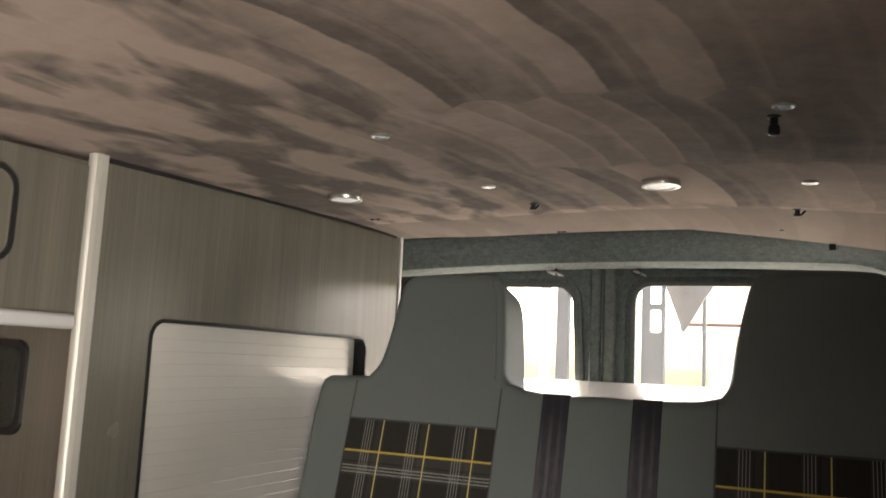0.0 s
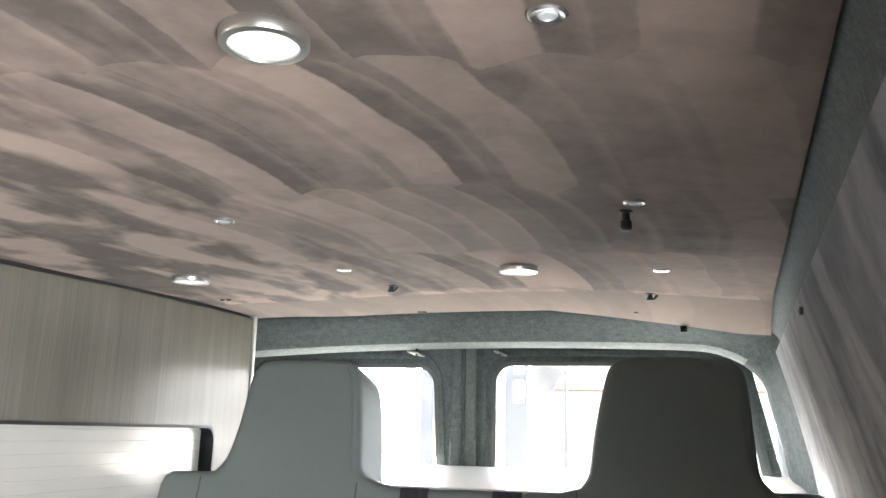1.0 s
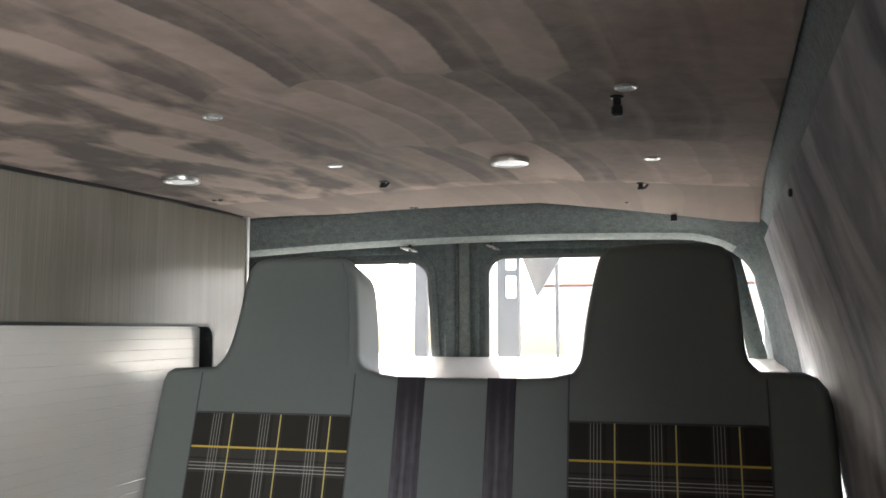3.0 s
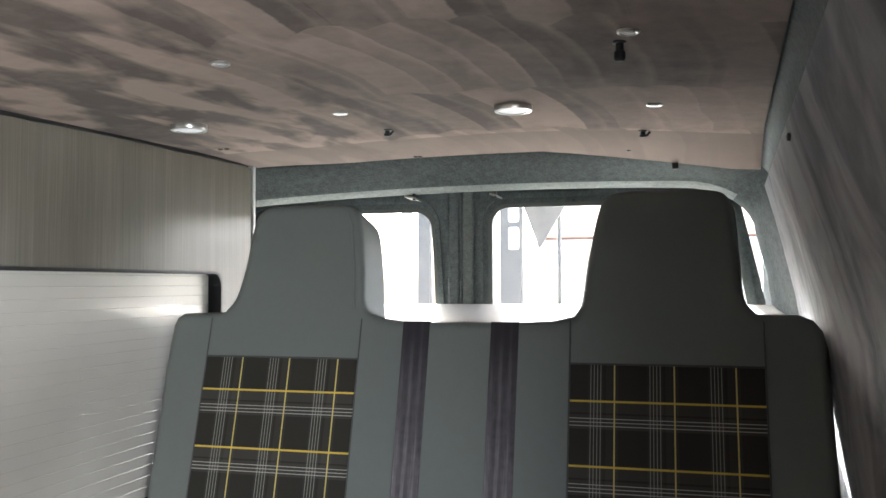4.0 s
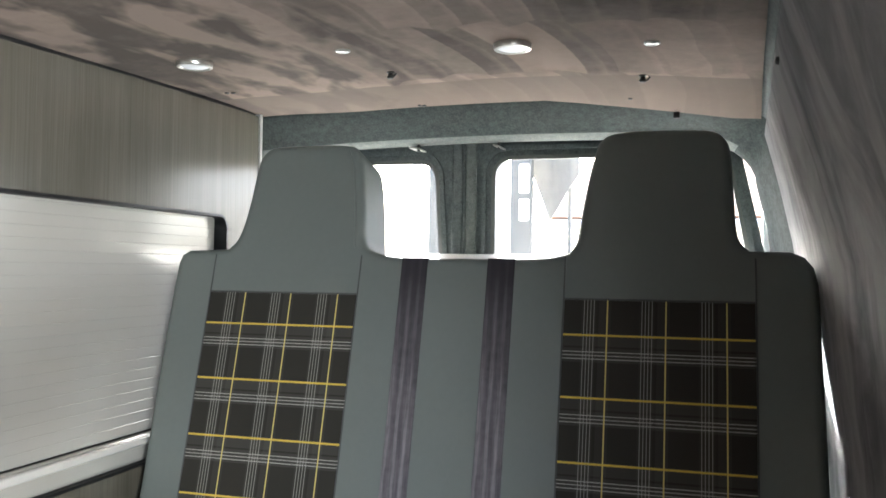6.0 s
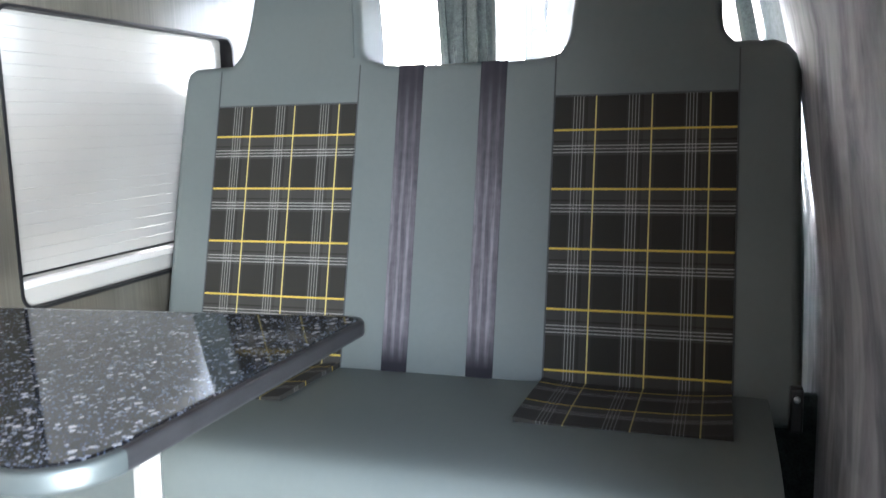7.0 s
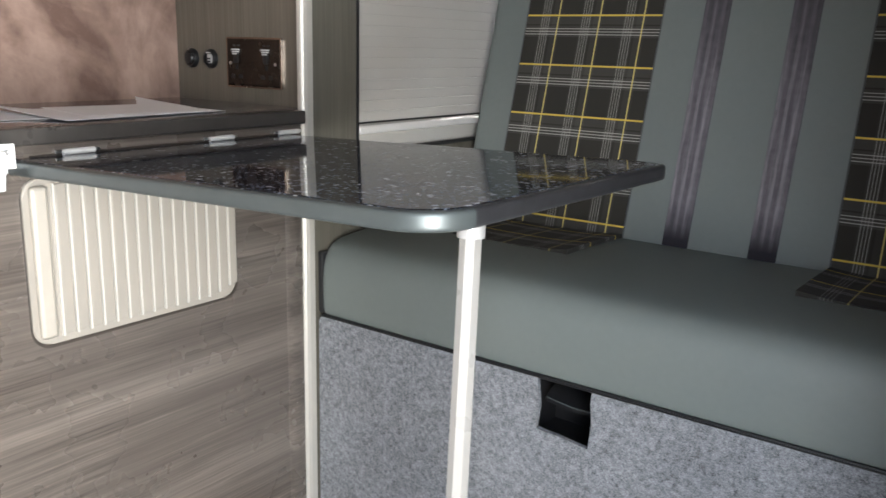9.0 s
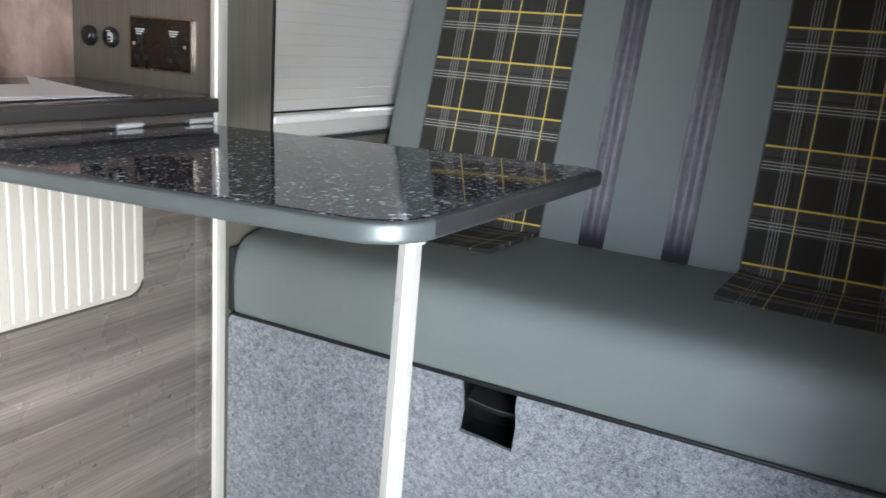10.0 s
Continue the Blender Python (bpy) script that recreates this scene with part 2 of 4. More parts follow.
def tartan(name, upright=1.0, level=1.0):
    """Black and grey check with fine yellow and white lines; lies on UV in metres."""
    n = Nodes(name)
    uv = n.split(n.coord("UV"))
    u, v = uv[0], uv[1]
    P, Q = 0.0965, 0.1062
    weave = n.noise(n.coord("UV"), 900, 2)
    band_u = n.math('MAXIMUM', stripe(n, u, P, -0.031, 0.012), stripe(n, u, P, -0.004, 0.010))
    band_v = n.math('MAXIMUM', stripe(n, v, Q, 0.034, 0.012), stripe(n, v, Q, 0.008, 0.011))
    black, grey = (0.034, 0.032, 0.028), (0.112, 0.108, 0.098)
    f = n.math('ADD', n.math('MULTIPLY', band_u, 0.15 * upright), n.math('MULTIPLY', band_v, 0.26 * level))
    col = n.mix(f, black, grey)
    white = (0.50, 0.49, 0.46)
    for at in (-0.039, -0.0335, -0.028, -0.0225):
        col = n.mix(n.math('MULTIPLY', stripe(n, u, P, at, 0.0006), 0.48 * upright), col, white)
    for at in (0.0285, 0.0345, 0.0405):
        col = n.mix(n.math('MULTIPLY', stripe(n, v, Q, at, 0.0007), 0.72 * level), col, white)
    gold = (0.64, 0.47, 0.08)
    col = n.mix(n.math('MULTIPLY', stripe(n, u, P, 0.0, 0.0012), 0.88 * upright), col, (0.66, 0.55, 0.19))
    col = n.mix(n.math('MULTIPLY', stripe(n, v, Q, 0.0, 0.0009 + 0.0008 * level), 0.95), col, gold)
    col = n.mix(n.math('MULTIPLY', weave, 0.5), col, (0.5, 0.5, 0.5), 'OVERLAY')
    n.bump(n.noise(n.coord("UV"), 1200, 2), 0.3, 0.0006)
    return n.done(col, 0.9, 0.0, Sheen_Weight=0.03, Specular_IOR_Level=0.12)


def speckled(name):
    """Black laminate with pale mica-like flecks of several sizes."""
    n = Nodes(name)
    c = n.coord()
    col = n.mix(n.noise(c, 30, 4), (0.004, 0.005, 0.008), (0.016, 0.019, 0.028))
    for scale, cut, tone in ((185, 0.81, (0.36, 0.38, 0.44)), (300, 0.78, (0.24, 0.28, 0.38)), (125, 0.91, (0.55, 0.56, 0.60)), (520, 0.74, (0.10, 0.13, 0.20))):
        vec = n.add(c, n.add(n.noise(c, scale * 0.8, 2, color=True), 0.6 / scale, 'SCALE'))
        pick = n.math('GREATER_THAN', n.split(n.voronoi(vec, scale))[0], cut)
        near = n.math('LESS_THAN', n.voronoi(vec, scale, "Distance"), 0.42)
        col = n.mix(n.math('MULTIPLY', pick, near), col, tone)
    n.bump(n.noise(c, 300, 2), 0.012, 0.0004)
    return n.done(col, n.math('ADD', n.math('MULTIPLY', n.noise(c, 18, 4), 0.05), 0.025), 0.0, Specular_IOR_Level=0.6)


M_CEIL = suede("suede taupe ceiling", (0.093, 0.075, 0.064), (0.310, 0.240, 0.202))
M_WALLSUEDE = smoky_suede("suede taupe wall", (0.023, 0.029, 0.043), (0.250, 0.248, 0.262), -6, 0.20, 9.0)
M_SPLASH = smoky_suede("suede brown splashback", (0.155, 0.100, 0.080), (0.45, 0.325, 0.265), 0, 0.6, 6.0)
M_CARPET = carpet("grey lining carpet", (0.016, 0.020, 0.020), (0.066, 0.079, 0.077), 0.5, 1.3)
# same lining made paler: haze over doors and cove is put into its colour
M_TRIM = carpet("lining carpet, haze lightened", (0.062, 0.071, 0.072), (0.155, 0.174, 0.174), 0.3, 1.8)
# lining carpet lightened: window light on the lip is put into the colour
M_LITEDGE = carpet("lining carpet edge, light painted in", (0.085, 0.094, 0.090), (0.20, 0.215, 0.205), 0.3, 1.8)
M_BASECARPET = carpet("light grey carpet", (0.050, 0.053, 0.058), (0.335, 0.348, 0.372), 1.0, 3.2, 0.13)
M_FLOOR = carpet("dark floor covering", (0.03, 0.03, 0.032), (0.08, 0.08, 0.082), 0.3)
M_WOOD_V = laminate("grey wood laminate upright", 'z', (0.088, 0.081, 0.064), (0.115, 0.107, 0.086), (0.147, 0.138, 0.111), 0.25, 1.0, 0.18)
M_WOOD_H = laminate("grey wood laminate along", 'y', (0.056, 0.047, 0.040), (0.110, 0.094, 0.081), (0.188, 0.163, 0.140), 0.28, 0.8, 0.15)
M_LEATHER = leather("grey leatherette", (0.144, 0.164, 0.156))
M_SEAM = plain("dark seam thread", (0.075, 0.078, 0.078), 0.7, bump=0)
M_TARTAN = tartan("tartan cloth")
M_TARTANSEAT = tartan("worn tartan cloth", 0.5, 0.6)
M_SPECK = speckled("speckled black laminate")
# lit tone of the table's band: reflected door light is put into the grey
M_EDGE = plain("glossy edge band, lit tone", (0.082, 0.095, 0.096), 0.38, 0.45, vary=0.14, scale=30, spread=0.1)
M_DARKEDGE = plain("dark scuffed edge", (0.042, 0.039, 0.036), 0.30, vary=0.35, scale=45)
# shaded tone of the same scuffed band, darkened where it faces the wall
M_TABLEEDGE = plain("scuffed edge band, shaded tone", (0.022, 0.022, 0.024), 0.36, vary=0.5, scale=60)
M_POST = plain("satin aluminium post", (0.47, 0.455, 0.415), 0.42, 0.30, vary=0.06, scale=30)
M_RIM = plain("brushed nickel rim", (0.60, 0.59, 0.56), 0.30, 0.95, vary=0.08, scale=30)
M_RAIL = plain("bright rail", (0.78, 0.77, 0.74), 0.32, 0.2, vary=0.05, scale=30)
M_SATIN = plain("satin silver plastic", (0.55, 0.55, 0.55), 0.35, 0.25, vary=0.06, scale=30)
M_TAMBOUR = plain("silver tambour slat", (0.63, 0.615, 0.575), 0.18, 0.30, vary=0.03, scale=12, bump=0.0, fixed=True, spread=0.0)
M_CREAM = plain("cream tambour slat", (0.285, 0.264, 0.230), 0.42, 0.0, vary=0.06, scale=18, fixed=True, spread=0.0)
M_GRIP = plain("cream grip slat", (0.36, 0.335, 0.29), 0.45, vary=0.05)
M_CREAMLINE = plain("pale slat joint", (0.50, 0.48, 0.44), 0.38, vary=0.04)
M_CHROME = plain("satin chrome", (0.70, 0.70, 0.69), 0.33, 1.0, vary=0.04)
M_COPPER = plain("polished copper rim", (0.42, 0.35, 0.29), 0.24, 1.0, vary=0.08)
M_NICKEL = plain("black nickel plate", (0.062, 0.053, 0.045), 0.26, 0.9, vary=0.1)
M_BLACK = plain("black plastic", (0.012, 0.012, 0.013), 0.38, vary=0.2)
M_RUBBER = plain("black rubber trim", (0.010, 0.010, 0.011), 0.55, vary=0.2)
M_WHITE = plain("white plastic", (0.64, 0.64, 0.63), 0.35, vary=0.04)
M_LEG = plain("white coated steel", (0.31, 0.302, 0.284), 0.30, vary=0.03)
M_PAINT = plain("white body paint", (0.80, 0.80, 0.80), 0.3, vary=0.03)
M_PAPER = plain("white paper", (0.82, 0.82, 0.84), 0.75, vary=0.04)
M_BROWNEDGE = plain("dark brown shadow and edge strip", (0.040, 0.032, 0.026), 0.5, vary=0.2)
# grey instead of black: window glare is put into the seal's colour
M_SEAL = plain("seal rubber greyed for glare", (0.11, 0.115, 0.11), 0.5, vary=0.2)
M_BOARD = plain("pale lined bed board", (0.44, 0.425, 0.40), 0.8, vary=0.06)


def diffuser_material():
    n = Nodes("frosted lamp diffuser")
    c = n.coord()
    col = n.mix(n.noise(c, 40, 2), (0.90, 0.90, 0.90), (0.80, 0.80, 0.82))
    return n.done(col, 0.45, 0.0, Emission_Color=(1.0, 0.99, 0.97, 1.0), Emission_Strength=0.03)


def strap_material():
    """Dark suede band with lengthwise rubbed stripes, dark at both ends."""
    n = Nodes("dark suede band")
    uv = n.split(n.coord("UV"))
    rib = n.ramp(n.math('DIVIDE', n.math('PINGPONG', n.math('ADD', uv[0], 0.004), 0.0083), 0.0083), (0.0, 0.30), (0.45, 0.40), (0.75, 0.80), (1.0, 0.90))
    rib = n.math('MULTIPLY', rib, n.ramp(n.noise(n.mapping(n.coord("UV"), scale=(150, 9, 1)), 1.0, 5, 0.65), (0.34, 0.25), (0.64, 1.0)))
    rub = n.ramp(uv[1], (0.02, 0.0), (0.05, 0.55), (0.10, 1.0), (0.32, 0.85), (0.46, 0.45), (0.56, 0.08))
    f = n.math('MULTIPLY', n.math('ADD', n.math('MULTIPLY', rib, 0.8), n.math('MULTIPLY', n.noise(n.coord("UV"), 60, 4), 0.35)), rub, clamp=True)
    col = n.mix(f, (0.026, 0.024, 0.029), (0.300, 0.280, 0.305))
    n.bump(n.noise(n.coord("UV"), 600, 2), 0.3, 0.0006)
    return n.done(col, 0.92, 0.0, Sheen_Weight=0.15, Specular_IOR_Level=0.1)


def glass_material():
    n = Nodes("window glass")
    n.b.inputs["Transmission Weight"].default_value = 1.0
    n.b.inputs["IOR"].default_value = 1.05
    return n.done((0.97, 0.99, 0.98), 0.0, 0.0)


M_DIFF, M_STRAP, M_GLASS = diffuser_material(), strap_material(), glass_material()


# ---------------------------------------------------------------- mesh helpers
def thing(name, at, label, category, group="", kind=""):
    """A top-level thing: an Empty at its base."""
    return tagged(new(name), label, category, group, kind) if at is None else place(tagged(new(name), label, category, group, kind), at)


def place(ob, at):
    ob.location = at
    return ob


def spot(ob):
    """Where a thing or a part of it stands in the world."""
    v = Vector((0, 0, 0))
    while ob is not None:
        v += ob.location
        ob = ob.parent
    return v


def mesh_of(name, bm, material, smooth=35, flat=True):
    bmesh.ops.recalc_face_normals(bm, faces=bm.faces)
    me = bpy.data.meshes.new(name)
    bm.to_mesh(me)
    bm.free()
    for m in material if isinstance(material, (list, tuple)) else (material,):
        me.materials.append(m)
    if smooth:
        me.shade_smooth()
        me.set_sharp_from_angle(angle=radians(smooth))
        if flat:
            total = sum(p.area for p in me.polygons)
            for p in me.polygons:
                if p.area > 0.08 * total:
                    p.use_smooth = False
    return me


def part(name, bm, material, parent, label="", smooth=35):
    """Links a bmesh, drawn in the world's metres, as one mesh under a thing or a part."""
    bmesh.ops.translate(bm, verts=bm.verts, vec=-spot(parent))
    ob = new(name, mesh_of(name, bm, material, smooth))
    ob.parent = parent
    return tagged(ob, label)


def solo(name, bm, material, label="", category="", kind="", group="", smooth=35):
    """A thing of one mesh, or a piece of the setting."""
    return tagged(new(name, mesh_of(name, bm, material, smooth)), label, category, group, kind)


def box(bm, a, b, bevel=0.0, seg=2):
    """A box between two corners, its edges rounded by bevel."""
    made = bmesh.ops.create_cube(bm, size=1.0)["verts"]
    for v in made:
        v.co = Vector([(a[i] + b[i]) / 2 + v.co[i] * (b[i] - a[i]) for i in range(3)])
    if bevel:
        edges = list({e for v in made for e in v.link_edges})
        bmesh.ops.bevel(bm, geom=edges, offset=bevel, segments=seg, affect='EDGES', profile=0.5)
    return bm


def boxed(a, b, bevel=0.0, seg=2):
    return box(bmesh.new(), a, b, bevel, seg)


def round_rect(u0, u1, v0, v1, r, n=6):
    """Outline of a rectangle with round corners; r is one radius or four."""
    rs = r if isinstance(r, (list, tuple)) else (r,) * 4
    out = []
    for (cu, cv, a0), q in zip(((u1, v1, 0), (u0, v1, 90), (u0, v0, 180), (u1, v0, 270)), rs):
        su, sv = (-1 if cu == u1 else 1), (-1 if cv == v1 else 1)
        for i in range(n + 1):
            a = radians(a0 + 90 * i / n)
            out.append((cu + su * q + q * math.cos(a), cv + sv * q + q * math.sin(a)))
    return out


def prism(outline, to, w0, w1, bevel=0.0, seg=3, bm=None):
    """The outline (u, v) drawn out from w0 to w1; to(u, v, w) gives the place. Rim at w1 rounded."""
    bm = bm or bmesh.new()
    low = [bm.verts.new(to(u, v, w0)) for u, v in outline]
    top = [bm.verts.new(to(u, v, w1)) for u, v in outline]
    n = len(outline)
    bm.faces.new(low[::-1])
    cap = bm.faces.new(top)
    for i in range(n):
        j = (i + 1) % n
        bm.faces.new((low[i], low[j], top[j], top[i]))
    if bevel:
        bmesh.ops.bevel(bm, geom=list(cap.edges), offset=bevel, segments=seg, affect='EDGES', profile=0.5)
    return bm


def inset_loop(outline, d):
    """The outline moved inwards by d along its own normals."""
    n = len(outline)
    area = sum(outline[i - 1][0] * outline[i][1] - outline[i][0] * outline[i - 1][1] for i in range(n))
    s = 1 if area > 0 else -1
    out = []
    for i in range(n):
        p, a, b = Vector(outline[i]), Vector(outline[i - 1]), Vector(outline[(i + 1) % n])
        e, f = (p - a).normalized(), (b - p).normalized()
        m = Vector((-e.y - f.y, e.x + f.x)) * s
        m = m.normalized() if m.length > 1e-6 else Vector((-e.y, e.x)) * s
        k = max(0.6, m.dot(Vector((-e.y, e.x)) * s))
        out.append(tuple(p + m * (d / k)))
    return out


def uncrossed(loop, base, d):
    """An inset loop with the points that came too near its own outline pulled to their neighbours' middle."""
    out = [Vector(p) for p in loop]
    ring_ = [Vector(p) for p in base]
    for _ in range(4):
        for i in range(len(out)):
            a, b, c = out[i - 1], out[i], out[(i + 1) % len(out)]
            if (c - b).dot(ring_[(i + 1) % len(out)] - ring_[i]) < 0 or (b - a).dot(ring_[i] - ring_[i - 1]) < 0:
                out[i] = (a + c) / 2
    return [tuple(p) for p in out]


def pillow(outline, to, profile):
    """A slab whose rim follows a profile of (inset, w); the last loop is closed by a face, as is the first."""
    bm = bmesh.new()
    loops = [[bm.verts.new(to(u, v, w)) for u, v in uncrossed(inset_loop(outline, d), outline, d)] for d, w in profile]
    n = len(outline)
    for a, b in zip(loops, loops[1:]):
        for i in range(n):
            bm.faces.new((a[i], a[(i + 1) % n], b[(i + 1) % n], b[i]))
    bm.faces.new(loops[0][::-1])
    bm.faces.new(loops[-1])
    return bm


def plate(outer, holes, to, w0, w1):
    """A plate with holes through it."""
    bm = bmesh.new()
    loops = []
    for loop in (outer, *holes):
        vs = [bm.verts.new(to(u, v, w0)) for u, v in loop]
        loops.append([bm.edges.new((vs[i], vs[(i + 1) % len(vs)])) for i in range(len(vs))])
    bmesh.ops.triangle_fill(bm, use_beauty=True, use_dissolve=False, edges=[e for l in loops for e in l])
    shift = Vector(to(0, 0, w1)) - Vector(to(0, 0, w0))
    made = bmesh.ops.extrude_face_region(bm, geom=list(bm.faces))["geom"]
    bmesh.ops.translate(bm, verts=[g for g in made if isinstance(g, bmesh.types.BMVert)], vec=shift)
    return bm


def ring(outline, to, w0, w1, inset, bm=None):
    """A frame that follows the outline, inset wide inwards."""
    bm = bm or bmesh.new()
    n = len(outline)
    cu, cv = sum(p[0] for p in outline) / n, sum(p[1] for p in outline) / n
    inner = []
    for i in range(n):
        a, b = Vector(outline[i - 1]), Vector(outline[(i + 1) % n])
        t = (b - a)
        if t.length < 1e-9:
            t = Vector((1, 0))
        t.normalize()
        nn = Vector((-t.y, t.x))
        if nn.dot(Vector((cu, cv)) - Vector(outline[i])) < 0:
            nn = -nn
        inner.append((outline[i][0] + nn.x * inset, outline[i][1] + nn.y * inset))
    vs = [[bm.verts.new(to(u, v, w)) for u, v in l] for l, w in ((outline, w0), (outline, w1), (inner, w1), (inner, w0))]
    for k in range(4):
        a, b = vs[k], vs[(k + 1) % 4]
        for i in range(n):
            j = (i + 1) % n
            bm.faces.new((a[i], a[j], b[j], b[i]))
    return bm


def lathe(profile, seg=32, bm=None):
    """Turns a profile of (radius, z) round the z axis."""
    bm = bm or bmesh.new()
    rows = []
    for r, z in profile:
        if r < 1e-6:
            rows.append([bm.verts.new((0, 0, z))])
        else:
            rows.append([bm.verts.new((r * math.cos(2 * math.pi * i / seg), r * math.sin(2 * math.pi * i / seg), z)) for i in range(seg)])
    for a, b in zip(rows, rows[1:]):
        for i in range(seg):
            j = (i + 1) % seg
            if len(a) == 1 and len(b) == 1:
                continue
            if len(a) == 1:
                bm.faces.new((a[0], b[i], b[j]))
            elif len(b) == 1:
                bm.faces.new((a[i], a[j], b[0]))
            else:
                bm.faces.new((a[i], a[j], b[j], b[i]))
    return bm


def tube(points, r, seg=8, bm=None):
    """A round rod along points."""
    bm = bm or bmesh.new()
    pts = [Vector(p) for p in points]
    rows = []
    for i, p in enumerate(pts):
        d = (pts[min(i + 1, len(pts) - 1)] - pts[max(i - 1, 0)]).normalized()
        s = d.cross(Vector((0.31, 0.52, 0.8))).normalized()
        t = d.cross(s)
        rows.append([bm.verts.new(p + r * (math.cos(2 * math.pi * k / seg) * s + math.sin(2 * math.pi * k / seg) * t)) for k in range(seg)])
    for a, b in zip(rows, rows[1:]):
        for k in range(seg):
            bm.faces.new((a[k], a[(k + 1) % seg], b[(k + 1) % seg], b[k]))
    bm.faces.new(rows[0][::-1])
    bm.faces.new(rows[-1])
    return bm


def sheet(f, us, vs, thick=None, bm=None):
    """A grid f(u, v), closed to a slab if thick (a vector) is given."""
    bm = bm or bmesh.new()
    g = [[bm.verts.new(f(u, v)) for v in vs] for u in us]
    for i in range(len(us) - 1):
        for j in range(len(vs) - 1):
            bm.faces.new((g[i][j], g[i + 1][j], g[i + 1][j + 1], g[i][j + 1]))
    if thick is not None:
        made = bmesh.ops.extrude_face_region(bm, geom=list(bm.faces))["geom"]
        bmesh.ops.translate(bm, verts=[x for x in made if isinstance(x, bmesh.types.BMVert)], vec=thick)
    return bm


def steps(a, b, n):
    return [a + (b - a) * i / n for i in range(n + 1)]


def on_x(x0):
    """Drawing plane (y, z) of a wall across x; w goes towards the room."""
    return lambda u, v, w: (x0 + w, u, v)


def on_y(y0):
    """Drawing plane (x, z) of a wall across y; w goes towards the viewer."""
    return lambda u, v, w: (u, y0 - w, v)


def set_uv(ob, f):
    """Gives a mesh UVs in metres from its vertices' places."""
    me = ob.data
    uv = me.uv_layers.new(name="UVMap").data
    for lp in me.loops:
        uv[lp.index].uv = f(me.vertices[lp.vertex_index].co)
    return ob


# ---------------------------------------------------------------- the van's shell
def zc(x, y):
    """Height of the arched ceiling."""
    end = max(0.0, (y - 1.6) / 0.32) ** 2
    drop = (0.010 + 0.043 * min(1.0, max(0.0, (x + 0.35) / 0.4))) * end
    rise = min(1.0, max(0.0, (-0.80 - x) / 0.26))
    return 1.380 - min(0.2, max(0.05, 0.216 - 0.0853 * y)) * (x + 0.45) ** 2 - drop + 0.010 * rise * rise * (3 - 2 * rise)


def xr(y):
    """Edge of the ceiling cloth above the sliding door's side."""
    return 0.022 + 0.062 * (y - 0.62)


WALL = ((1.40, 0.085), (1.28, 0.103), (1.17, 0.133), (1.03, 0.165), (0.88, 0.182), (0.70, 0.203), (0.57, 0.213), (-0.2, 0.222))


def xw(y, z):
    """Inner face of the side wall, leaning in towards the roof."""
    for (z1, x1), (z0, x0) in zip(WALL, WALL[1:]):
        if z >= z0:
            base = x0 + (x1 - x0) * (z - z0) / (z1 - z0)
            break
    drift = 0.03 + 0.03 * min(1.0, max(0.0, (z - 1.0) / 0.25))
    return base - drift * (1.85 - y)


REAR = 1.92
FLOOR = -0.10
ceiling_bm = sheet(lambda u, v: (-1.50 + u * (xr(v) + 1.50), v, zc(-1.50 + u * (xr(v) + 1.50), v)), steps(0, 1, 28), steps(-2.2, REAR, 44), (0, 0, 0.03))
solo("ceiling", ceiling_bm, M_CEIL, "taupe suede-lined van ceiling with brushed nap marks", "ceiling", "structure")
solo("floor", boxed((-1.52, -2.25, FLOOR - 0.04), (0.24, 2.16, FLOOR)), M_FLOOR, "dark carpeted van floor", "floor", "structure")
solo("wall_left", boxed((-1.53, -2.25, FLOOR), (-1.47, 2.16, 1.40)), M_SPLASH, "brown suede-lined wall behind the worktop", "wall", "structure")


def side_wall():
    zs = [1.275, 1.25, 1.2, 1.15, 1.1, 1.05, 1.0, 0.95, 0.9, 0.8, 0.7, 0.6, 0.45, 0.3, 0.15, FLOOR]

    def f(t, z):
        first = 0.46 - 0.10 * min(1.0, max(0.0, (z - 1.0) / 0.25))
        y = first + (1.90 - first) * t
        return (xw(y, z), y, z)
    return sheet(f, steps(0, 1, 18), zs, (0.05, 0, 0))


solo("wall_right", side_wall(), M_WALLSUEDE, "taupe suede-lined side wall with brushed streaks", "wall", "structure")


def cove(t, y):
    """Carpet strip that rounds the corner from ceiling to side wall."""
    a = Vector((xr(y) - 0.001, y, zc(xr(y), y) + 0.005))
    b = Vector((xr(y) + 0.026, y, zc(xr(y), y) - 0.010))
    d = Vector((xw(y, 1.27) + 0.010, y, 1.258))
    return (1 - t) ** 2 * a + 2 * t * (1 - t) * b + t * t * d


solo("cove_trim", sheet(lambda y, t: cove(t, y), steps(-2.2, 1.925, 40), steps(0, 1, 8), (0.04, 0, 0.03)), M_TRIM,
     "grey carpet strip along the roof edge", "carpet trim", "structure")


def jamb():
    """Carpet-wrapped jamb of the sliding door, rounded towards the room."""
    loop = [(0.285, 0.285), (0.285, 0.47), (0.183, 0.47)] + [(0.181 - 0.040 * math.sin(radians(a)), 0.385 + 0.062 * math.cos(radians(a))) for a in range(15, 181, 15)]
    bm = bmesh.new()
    rows = []
    for i, z in enumerate(steps(FLOOR, 1.255, 60)):
        rows.append([bm.verts.new((x + 0.0018 * math.sin(i * 2.1 + k * 1.3) + 0.0012 * math.sin(i * 0.7), y + 0.0015 * math.sin(i * 1.7 + k), z)) for k, (x, y) in enumerate(loop)])
    for p, q in zip(rows, rows[1:]):
        for k in range(len(loop)):
            j = (k + 1) % len(loop)
            bm.faces.new((p[k], p[j], q[j], q[k]))
    bm.faces.new(rows[0][::-1])
    bm.faces.new(rows[-1])
    return bm


